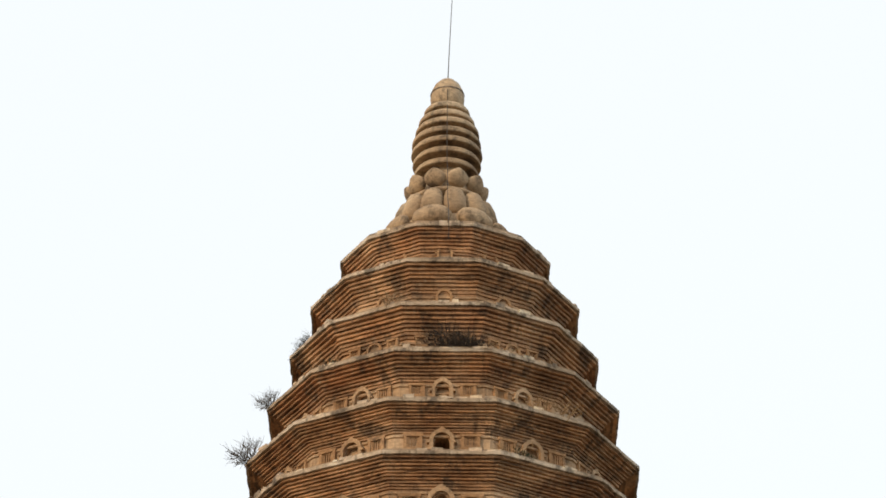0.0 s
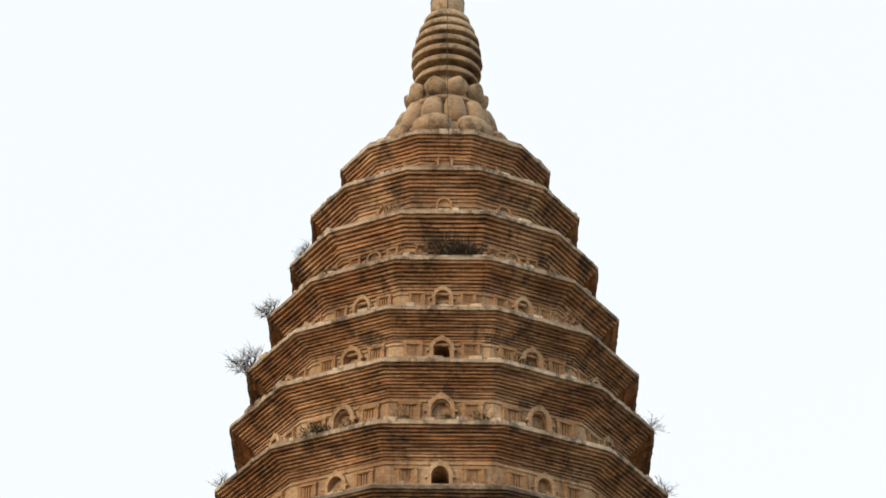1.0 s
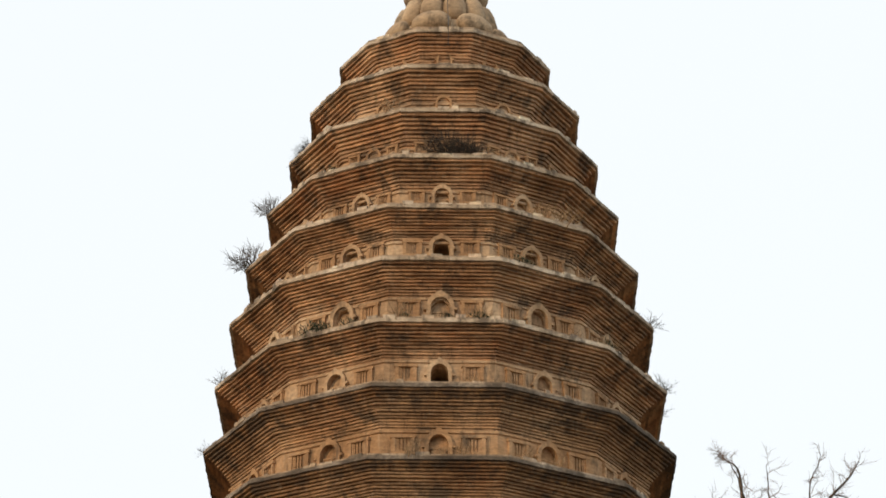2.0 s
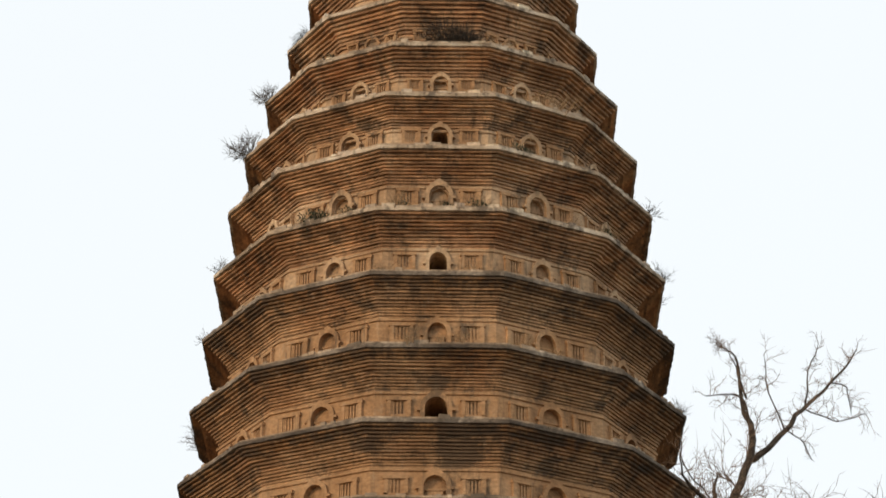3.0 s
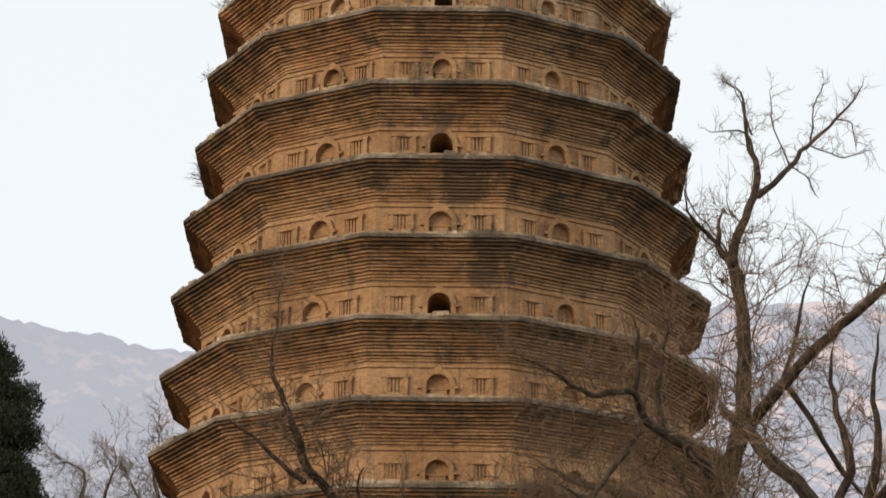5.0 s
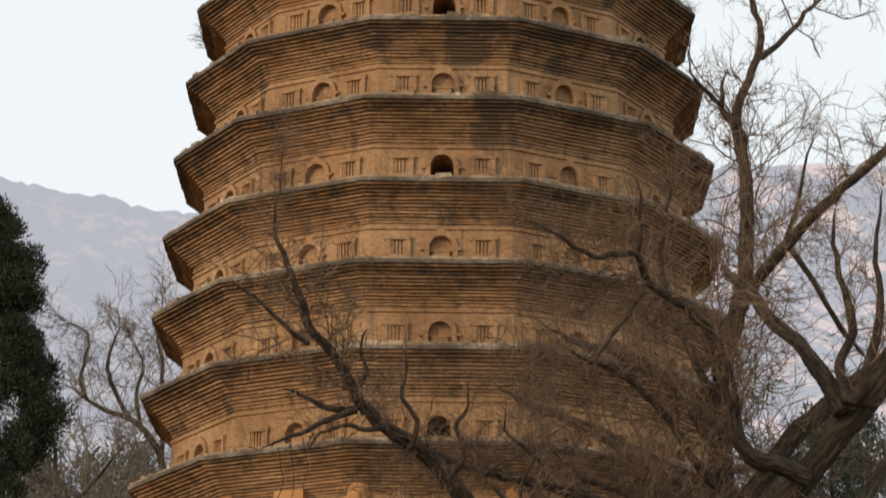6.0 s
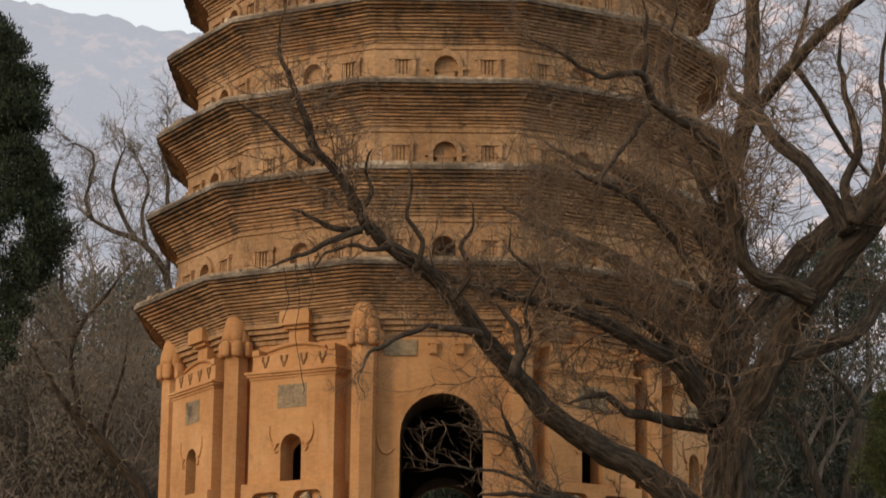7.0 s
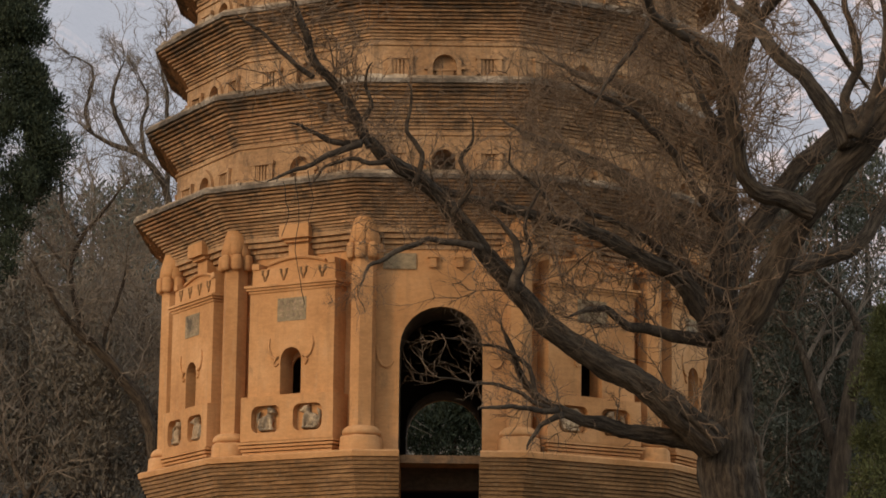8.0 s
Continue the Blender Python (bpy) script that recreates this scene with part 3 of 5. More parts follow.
for z in (0.3, 3.76, 11.0):
    sh.add([corner(k, RIN, z) for k in range(12)], [tuple(range(12))])
part("inner_wall", sh.mesh("inner_wall", INSIDE, weld=True), pagoda, "inside of the hollow shaft, its shade put into a dark colour")


# columns at the corners
def octagon_column():
    sh = Shape().lathe([(0.215, 4.4), (0.215, 7.36)], 6, radians(0))
    return sh.mesh("shaft", PLASTER)


def column_base():
    """A flat round cushion on a block."""
    sh = Shape().lathe([(0.38, 3.97), (0.365, 4.22), (0.34, 4.26), (0.2, 4.26)], 6)
    return sh.lathe([(0.27, 4.26), (0.315, 4.275), (0.33, 4.31), (0.315, 4.355), (0.275, 4.395), (0.235, 4.42), (0.18, 4.43)], 24).mesh("column_base", PLASTER, True)


def column_capital():
    """A pointed bud of closed leaves over a short collar of hanging petals."""
    sh = Shape()
    sh.lathe([(0.2, 7.28), (0.23, 7.32), (0.24, 7.5), (0.245, 7.62), (0.235, 7.74), (0.205, 7.88), (0.155, 8.02), (0.095, 8.13), (0.04, 8.2), (0.005, 8.23)], 18)
    leaf = Shape().lathe([(0.01, 0.0), (0.09, 0.03), (0.12, 0.14), (0.115, 0.26), (0.09, 0.37), (0.045, 0.47), (0.01, 0.52)], 10)
    for a in (-95, -48, 0, 48, 95):
        m = pose(0.215 * math.sin(radians(a)), -0.215 * math.cos(radians(a)), 7.46 if a % 2 else 7.5, -14, 0, a)
        sh.add([m @ Vector((x * 1.1, y * 0.7, z * (1.25 if a == 0 else 0.95))) for x, y, z in leaf.v], leaf.f)
    hang = Shape().lathe([(0.01, 0.0), (0.08, 0.01), (0.1, 0.05), (0.1, 0.22), (0.08, 0.27), (0.01, 0.29)], 10)
    for a in (-104, -52, 0, 52, 104):
        m = pose(0.25 * math.sin(radians(a)), -0.25 * math.cos(radians(a)), 7.25, 0, 0, a)
        sh.add([m @ Vector((x, y * 0.7, z)) for x, y, z in hang.v], hang.f)
    return sh.mesh("capital", PLASTER, True)


cm, cb, cc = octagon_column(), column_base(), column_capital()
for k in range(12):
    x, y, _ = corner(k, COLUMN_R)
    col = part("column", cm, pagoda, m=pose(x, y, 0, 0, 0, 15 + 30 * k))
    part("column_base", cb, col)
    part("capital", cc, col)


# low plastered courses between the wall and the first eave
for c in range(4):
    part("wall_course", brick_course("wall_course", BODY_R + 0.03 + 0.075 * c, 7.46 + 0.085 * c, 0.085, STOREY, rng, joint=0.12), pagoda)


# relief shrines on the eight faces between the doorways
BD = 0.36        # depth of the shrine's body


def shrine_body():
    sh = Shape()
    o = arch(0.42, 5.52, 0.21, 12, 4.93)
    half = 0.86
    n = len(o)
    top = [(-half, 6.7)] + [(x, 6.7) for x, z in o[1:-1]] + [(half, 6.7)]
    sh.add([(x, -BD, z) for x, z in o] + [(x, -BD, z) for x, z in top], [(i, i + 1, n + i + 1, n + i) for i in range(1, n - 2)])
    for q in (-1, 1):
        side = [(q * half, 4.88), (q * 0.21, 4.88), (q * 0.21, 4.93), (q * 0.21, 5.52), (q * 0.21, 6.7), (q * half, 6.7)]
        sh.add([(x, -BD, z) for x, z in side], [tuple(range(6))])
        sh.add([(q * half, -BD, 4.88), (q * half, 0.02, 4.88), (q * half, 0.02, 6.7), (q * half, -BD, 6.7)], [(0, 1, 2, 3)])
    sh.add([(-0.21, -BD, 4.88), (0.21, -BD, 4.88), (0.21, -BD, 4.93), (-0.21, -BD, 4.93)], [(0, 1, 2, 3)])
    sh.add([(x, -BD, z) for x, z in o] + [(x, 0.0, z) for x, z in o], [(i, n + i, n + (i + 1) % n, (i + 1) % n) for i in range(n)])
    return sh.mesh("shrine", PLASTER, weld=True)


def rounded(w, h, n=5, r=0.13):
    pts = []
    for cx, cz, a0 in ((w / 2 - r, h - r, 0), (-w / 2 + r, h - r, 90), (-w / 2 + r, r, 180), (w / 2 - r, r, 270)):
        pts += [(cx + r * math.cos(radians(a0 + 90 * i / n)), cz + r * math.sin(radians(a0 + 90 * i / n))) for i in range(n + 1)]
    return pts


def plinth():
    """Base of a shrine, with two rounded panels sunk into its front."""
    sh = Shape()
    half, d = 0.93, BD + 0.1
    z0, z1 = 4.14, 4.9
    for q in (-1, 1):
        sh.add([(q * half, -d, z0), (q * half, 0.02, z0), (q * half, 0.02, z1), (q * half, -d, z1)], [(0, 1, 2, 3)])
    sh.add([(-half, -d, z1), (half, -d, z1), (half, 0.02, z1), (-half, 0.02, z1)], [(0, 1, 2, 3)])
    for c in (-0.42, 0.42):
        o = [(c + x, 4.28 + z) for x, z in rounded(0.58, 0.46)]
        n = len(o)
        x0, x1 = (-half, 0) if c < 0 else (0, half)
        frame_pts = []
        for x, z in o:
            dx, dz = x - c, z - 4.51
            k = min((x1 - c if dx > 0 else c - x0) / max(abs(dx), 1e-6), (z1 - 4.51 if dz > 0 else 4.51 - z0) / max(abs(dz), 1e-6))
            frame_pts.append((c + dx * k, 4.51 + dz * k))
        sh.add([(x, -d, z) for x, z in o] + [(x, -d, z) for x, z in frame_pts], [(i, (i + 1) % n, n + (i + 1) % n, n + i) for i in range(n)])
        for px, pz in ((x0, z0), (x1, z0), (x0, z1), (x1, z1)):
            near = sorted(range(n), key=lambda i: (frame_pts[i][0] - px) ** 2 + (frame_pts[i][1] - pz) ** 2)[:2]
            sh.add([(px, -d, pz)] + [(frame_pts[i][0], -d, frame_pts[i][1]) for i in near], [(0, 1, 2)])
        sh.add([(x, -d, z) for x, z in o] + [(x, -d + 0.13, z) for x, z in o], [(i, (i + 1) % n, n + (i + 1) % n, n + i) for i in range(n)])
        sh.add([(x, -d + 0.13, z) for x, z in o], [tuple(range(n))])
    return sh.mesh("plinth", PLASTER, weld=True)


def fused(me, cell):
    """One closed skin round overlapping lumps."""
    ob = new("lump", me)
    mod = ob.modifiers.new("fuse", "REMESH")
    mod.mode, mod.voxel_size, mod.use_smooth_shade = "VOXEL", cell, True
    bpy.context.view_layer.update()
    out = bpy.data.meshes.new_from_object(ob.evaluated_get(bpy.context.evaluated_depsgraph_get()))
    out.name = me.name
    bpy.data.objects.remove(ob)
    return out


def lion_relief():
    """A seated lion in relief: haunch, chest, two forelegs, maned head with a muzzle, raised tail."""
    sh = Shape()
    ball = Shape().lathe([(math.sin(math.pi * i / 8), -math.cos(math.pi * i / 8)) for i in range(9)], 12)
    for x, z, rx, rz, ry in ((0.06, 0.16, 0.12, 0.12, 0.08), (-0.03, 0.22, 0.08, 0.11, 0.09), (-0.07, 0.34, 0.075, 0.075, 0.1), (-0.12, 0.32, 0.045, 0.035, 0.13), (-0.03, 0.39, 0.03, 0.03, 0.09), (0.13, 0.09, 0.075, 0.07, 0.09), (0.09, 0.03, 0.08, 0.03, 0.11), (-0.09, 0.03, 0.05, 0.028, 0.12), (0.0, 0.03, 0.045, 0.028, 0.12)):
        sh.add([(x + rx * a, -0.02 + ry * c, z + rz * e) for a, c, e in ball.v], ball.f)
    for x in (-0.085, -0.005):
        sh.tube([(x + 0.02, -0.06, 0.24), (x, -0.075, 0.14), (x - 0.005, -0.07, 0.02)], [0.042, 0.032, 0.034], 8)
    sh.tube([(0.16, -0.03, 0.1), (0.21, -0.03, 0.2), (0.19, -0.03, 0.3), (0.14, -0.03, 0.36)], [0.025, 0.03, 0.034, 0.015], 7)
    return fused(sh.mesh("lion_relief", LION, True), 0.016)


def cornice():
    sh = Shape()
    for i, e in enumerate((0.02, 0.05, 0.08)):
        sh.box(-0.86 - e, 0.86 + e, -BD - e, 0.02, 6.7 + 0.045 * i, 6.74 + 0.045 * i)
    return sh.mesh("cornice", PLASTER)


def crown():
    """Upper block of a shrine with corner scrolls and a shallow curved top."""
    sh = Shape()
    sh.box(-0.84, 0.84, -BD + 0.03, 0.02, 6.836, 7.12)
    o = [(-0.6 + 1.2 * i / 12, 7.2 + 0.1 * math.sin(math.pi * i / 12)) for i in range(13)]
    sh.prism([(-0.6, 7.12)] + o + [(0.6, 7.12)], -BD + 0.12, 0.02)
    sh.tube([(x, -BD + 0.1, z) for x, z in o], [0.03] * 13, 6)
    for q in (-1, 1):
        sh.box(q * 0.77 - 0.07, q * 0.77 + 0.07, -BD + 0.0, 0.02, 7.12, 7.22)
    sh.box(-0.2, 0.2, -0.2, 0.02, 7.3, 7.56)
    sh.box(-0.25, 0.25, -0.28, 0.02, 7.56, 7.62)
    sh.box(-0.3, 0.3, -0.36, 0.02, 7.62, 7.86)
    return sh.mesh("crown", PLASTER)


def swag():
    """A forked tassel in relief; shadow and stain are put into its darker colour."""
    sh = Shape()
    for q in (-1, 1):
        sh.tube([(q * 0.085, 0, 0.2), (q * 0.05, 0, 0.19), (q * 0.055, 0, 0.13), (q * 0.022, 0, 0.07), (q * 0.012, 0, 0.0)], [0.012, 0.024, 0.022, 0.018, 0.008], 6)
    return sh.mesh("swag", LEDGE_BRICK, True)


def scroll_horn(q):
    sh = Shape()
    pts = [(q * 0.24, 5.46), (q * 0.3, 5.42), (q * 0.34, 5.48), (q * 0.3, 5.54), (q * 0.25, 5.56), (q * 0.33, 5.55), (q * 0.4, 5.6), (q * 0.45, 5.75), (q * 0.43, 5.9)]
    sh.tube([(x, -BD - 0.012, z) for x, z in pts], [0.012, 0.022, 0.024, 0.024, 0.026, 0.03, 0.026, 0.02, 0.008], 6)
    return sh.mesh("scroll", PLASTER, True)


mouldings = [Shape().box(-0.93 - e, 0.93 + e, -BD - 0.1 - e, 0.02, 4.085 - 0.058 * i, 4.125 - 0.058 * i).mesh("moulding", PLASTER) for i, e in enumerate((0.045, 0.02, -0.01, -0.03))]
mouldings.append(Shape().box(-0.88, 0.88, -BD + 0.01, 0.02, 3.9, 4.15).mesh("moulding", PLASTER))
sb, pl, li, co, cr, sc = shrine_body(), plinth(), lion_relief(), cornice(), crown(), (scroll_horn(-1), scroll_horn(1))
sw = swag()
marks = Shape()
for q in range(4):
    for w in range(3):
        marks.box(-0.2 + 0.13 * q - 0.035, -0.2 + 0.13 * q + 0.035, -BD - 0.013, -BD, 6.25 + 0.1 * w, 6.31 + 0.1 * w + 0.01 * ((q * 3 + w) % 3))
marks = marks.mesh("inscription", ROOF)
pq = Shape().box(-0.29, 0.29, -BD - 0.008, -BD + 0.02, 6.18, 6.58).mesh("plaque", PLAQUE)
for k in range(12):
    if k % 3:
        shrine = part("shrine", sb, pagoda, "relief shrine with an arched window", face_pose(k, BODY_R * C15) @ Matrix.Translation((0, 0, 0.1)))
        part("plinth", pl, shrine)
        for mould in mouldings:
            part("moulding", mould, shrine)
        for c in (-0.42, 0.42):
            part("lion_relief", li, shrine, "worn stone lion in a sunken panel", Matrix.Translation((c, -BD - 0.1 + 0.11, 4.3)) @ Matrix.Diagonal((1 if c > 0 else -1, 1, 1, 1)))
        part("cornice", co, shrine)
        part("crown", cr, shrine)
        for x in (-0.58, -0.2, 0.2, 0.58):
            part("swag", sw, shrine, m=Matrix.Translation((x, -BD + 0.028, 6.9)))
        for horn in sc:
            part("scroll", horn, shrine)
        tablet = part("plaque", pq, shrine, "grey inscribed stone tablet")
        part("inscription", marks, shrine, "worn pale inscription that cannot be read")["kind"] = "stuff"

# plaster hooks that end the old moulding beside each doorway
hooks = []
for q in (-1, 1):
    pts = [(q * 0.8, 5.56), (q * 0.85, 5.49), (q * 0.92, 5.455), (q * 1.0, 5.49), (q * 1.05, 5.58), (q * 1.09, 5.75), (q * 1.12, 5.97)]
    hooks.append(Shape().tube([(x, -0.004, z) for x, z in pts], [0.012, 0.022, 0.028, 0.028, 0.024, 0.018, 0.008], 7).mesh("door_hook", PLASTER, True))
board = Shape().box(-1.0, -0.44, -0.03, 0.02, 7.13, 7.4).mesh("faded_tablet", PLAQUE)
peg = Shape().box(-0.06, 0.06, -0.09, 0.02, 0.0, 0.16).box(-0.085, 0.085, -0.11, 0.02, 0.16, 0.2).mesh("peg", PLASTER)
for k in (0, 3, 6, 9):
    for hook in hooks:
        part("door_hook", hook, body, m=face_pose(k, BODY_R * C15))
    part("faded_tablet", board, body, "faded grey tablet set in the plaster", face_pose(k, BODY_R * C15))
    for x in (-0.16, 0.3):
        part("peg", peg, body, m=face_pose(k, BODY_R * C15) @ Matrix.Translation((x, 0, 7.16)))

# ---------------------------------------------------------------- finial
finial = part("finial", Shape().lathe([(1.24, 28.6), (1.2, 29.3), (0.95, 29.5), (0.7, 29.6), (0.52, 30.2), (0.5, 31.6), (0.3, 32.75)], 32).mesh("finial", STONE, True), pagoda, "carved stone spire of lotus petals and rings", pose(0, 0, -0.09))
down_petal = Shape().lathe([(0.02, -0.42), (0.15, -0.4), (0.25, -0.25), (0.25, 0.0), (0.19, 0.22), (0.05, 0.34)], 12)
dp = mesh_of("petal", [(x, y * 0.75, z) for x, y, z in down_petal.v], down_petal.f, STONE, True)
for i in range(12):
    a = 30 * i + 12
    part("petal", dp, finial, m=pose(0.91 * math.sin(radians(a)), -0.91 * math.cos(radians(a)), 29.84, -14, 0, a))
low_petal = mesh_of("broad_petal", [(x * 1.7, y * 0.8, z * 0.62) for x, y, z in down_petal.v], down_petal.f, STONE, True)
for i in range(8):
    a = 45 * i - 14
    part("broad_petal", low_petal, finial, m=pose(1.18 * math.sin(radians(a)), -1.18 * math.cos(radians(a)), 29.32, -20, 0, a))
up = Shape().lathe([(0.02, -0.3), (0.14, -0.26), (0.25, -0.08), (0.24, 0.1), (0.13, 0.26), (0.02, 0.34)], 12)
upm = mesh_of("upturned_petal", [(x, y * 0.55 - 0.3 * max(0, z) ** 1.4, z * 0.66) for x, y, z in up.v], up.f, STONE, True)
for i in range(10):
    a = 36 * i + 18
    part("upturned_petal", upm, finial, m=pose(0.75 * math.sin(radians(a)), -0.75 * math.cos(radians(a)), 30.48, 18, 0, a))
part("collar", Shape().lathe([(0.6, 30.14), (0.78, 30.18), (0.78, 30.25), (0.62, 30.3)], 32).mesh("collar", STONE, True), finial)
for i, r in enumerate((0.7, 0.745, 0.775, 0.755, 0.7, 0.62, 0.51)):
    z = 30.9 + 0.262 * i
    prof = [(r - 0.3, z - 0.005), (r - 0.015, z), (r, z + 0.02), (r - 0.01, z + 0.09), (r - 0.05, z + 0.15), (r - 0.1, z + 0.165), (r - 0.3, z + 0.175)]
    part("ring", Shape().lathe(prof, 40).mesh("ring", STONE, False), finial, m=pose(rng.uniform(-0.012, 0.012), rng.uniform(-0.012, 0.012), 0))
part("bud", Shape().lathe([(0.3, 32.7), (0.355, 32.78), (0.375, 32.95), (0.35, 33.14), (0.28, 33.3), (0.17, 33.42), (0.05, 33.47), (0.005, 33.48)], 24).mesh("bud", STONE, True), finial)
part("bud_band", Shape().lathe([(0.36, 33.05), (0.378, 33.06), (0.37, 33.09), (0.35, 33.1)], 24).mesh("bud_band", LIP, True), finial)
rod_mat, t, b = nodes_of("dark_iron", 0.6)
b.inputs["Base Color"].default_value = (0.07, 0.065, 0.06, 1)
b.inputs["Metallic"].default_value = 0.6
rod = new("lightning_rod", Shape().tube([(0.0, 0, 33.2), (0.03, 0, 34.2), (0.08, 0, 35.6)], [0.013, 0.01, 0.008], 6).mesh("lightning_rod", rod_mat))
tagged(rod, "thin dark lightning rod rising from the spire", "lightning rod")
cable = new("earthing_cable", Shape().tube([(0.0, -0.05, 33.41), (0.0, -0.395, 32.86), (0.0, -0.37, 32.6), (0.0, -0.55, 32.36), (0.0, -0.72, 32.0), (0.0, -0.8, 31.4), (0.01, -0.77, 30.8), (0.02, -1.0, 30.5), (0.03, -1.16, 29.7), (0.05, -1.45, 29.2), (0.06, -2.24, 28.44), (0.06, -2.2, 28.0)], [0.008] * 12, 5).mesh("earthing_cable", rod_mat))
tagged(cable, "dark thin cable hanging down the stone spire", "cable")

# ---------------------------------------------------------------- the big tree
def bough_mesh(name, pts, material, sides=10):
    """A limb through a few points, smoothed, crooked, tapering; thick ones have furrowed bark."""
    P = [Vector(p[:3]) for p in pts]
    R = [p[3] for p in pts]
    if R[-1] < 0.045:
        R[-1] = 0.006
    thick = max(R) > 0.12
    fine = 12 if thick else 4
    Q, r = [], []
    for i in range(len(P) - 1):
        p0, p1, p2, p3 = P[max(i - 1, 0)], P[i], P[i + 1], P[min(i + 2, len(P) - 1)]
        for s in range(fine):
            u = s / fine
            q = 0.5 * ((2 * p1) + (p2 - p0) * u + (2 * p0 - 5 * p1 + 4 * p2 - p3) * u * u + (3 * p1 - p0 - 3 * p2 + p3) * u ** 3)
            w = R[i] + (R[i + 1] - R[i]) * u
            calm = 1 / (1 + (w / 0.09) ** 2)
            Q.append(q + (w * 0.12 + 0.015) * noise.noise_vector(q * 1.7) + calm * (0.05 * noise.noise_vector(q * 0.9) + 0.05 * noise.noise_vector(q * 4.3)))
            r.append(w * (1 + (0.05 + 0.12 * calm) * noise.noise(q * 3)))
    Q.append(P[-1])
    r.append(R[-1] * 0.3)
    sh = Shape().tube(Q, r, 40 if thick else sides)
    if thick:
        # ridges of bark that run along the limb, split and rejoin
        run = 0.0
        for i, (q, w) in enumerate(zip(Q, r)):
            run += (q - Q[i - 1]).length if i else 0.0
            depth = min(0.05, 0.18 * w)
            for k in range(40):
                a = 2 * math.pi * k / 40
                n = noise.noise((math.cos(a) * w * 14, math.sin(a) * w * 14, run * 1.5 + 0.35 * math.sin(a * 3)))
                m = noise.noise((math.cos(a) * w * 5, math.sin(a) * w * 5, run * 5 + 9))
                lift = 1 + depth / w * (0.45 - 2.4 * abs(n) ** 0.7 + 0.5 * m)
                p = Vector(sh.v[i * 40 + k])
                sh.v[i * 40 + k] = tuple(q + (p - q) * lift)
    me = sh.mesh(name, FURROWED if thick else material, True)
    if thick:
        way = me.attributes.new("grain", "FLOAT_VECTOR", "POINT")
        run = 0.0
        for i, (q, w) in enumerate(zip(Q, r)):
            run += (q - Q[i - 1]).length if i else 0.0
            for k in range(40):
                a = 2 * math.pi * k / 40
                way.data[i * 40 + k].vector = (math.cos(a) * w, math.sin(a) * w, run * 0.2)
    return me, Q, r


def twigs_on(sh, Q, r, rng, density, reach, up=0.25, levels=2, thin=0.005):
    """Winter twigs along a limb: crooked, forking, thinning."""
    def grow(p, d, length, rad, level):
        n = 5 if level else 2
        pts, rr = [p], [rad]
        q = p.copy()
        for s in range(n):
            d = (d + Vector((rng.gauss(0, 0.33), rng.gauss(0, 0.33), rng.gauss(0.04, 0.33)))).normalized()
            q = q + d * (length / n)
            pts.append(q.copy())
            rr.append(rad * (1 - 0.8 * (s + 1) / n))
            if level > 0:
                for _ in range(2 if rng.random() < 0.5 else 1):
                    e = Vector((rng.gauss(0, 1), rng.gauss(0, 1), rng.gauss(0.1, 1))).normalized()
                    grow(q, (d * 0.9 + e * 0.8).normalized(), length * rng.uniform(0.3, 0.6), rad * 0.55, level - 1)
        sh.tube(pts, rr, 3)

    if r[-1] < 0.03:
        # the tip frays into a spray of twigs
        end = (Q[-1] - Q[-3]).normalized()
        for _ in range(5):
            e = Vector((rng.gauss(0, 1), rng.gauss(0, 1), rng.gauss(up, 1))).normalized()
            grow(Q[-1 - rng.randrange(3)], (end + 0.7 * e).normalized(), reach * rng.uniform(0.3, 0.65), max(thin, 0.007), levels)
    for i in range(1, len(Q)):
        step = (Q[i] - Q[i - 1]).length
        here = step * density * (0.3 if r[i] > 0.13 else 0.6 if r[i] > 0.085 else 1.0 if r[i] > 0.05 else 1.5)
        for _ in range(int(here) + (rng.random() < here % 1)):
            p = Q[i - 1].lerp(Q[i], rng.random())
            axis = (Q[i] - Q[i - 1]).normalized()
            e = Vector((rng.gauss(0, 1), rng.gauss(0, 0.8), rng.gauss(up, 0.9))).normalized()
            d = (e + axis * 0.5).normalized()
            grow(p, d, reach * (0.42 + min(0.58, r[i] * 8)) * rng.uniform(0.4, 1.2), max(thin, min(0.018, r[i] * 0.25)), levels)


def start_tree(x, y, seed, label, density, reach, twig_mat):
    """Opens a hand-shaped tree; bough() adds to it, end_tree() closes it."""
    base = Vector((x, y, ground_height(x, y)))
    ob = new("bare_tree")
    ob.matrix_world = Matrix.Translation(base)
    tagged(ob, label, "tree")
    return {"ob": ob, "base": base, "rng": random.Random(seed), "twigs": Shape(), "density": density, "reach": reach, "mat": twig_mat, "thin": 0.005 if y < 0 else 0.016}


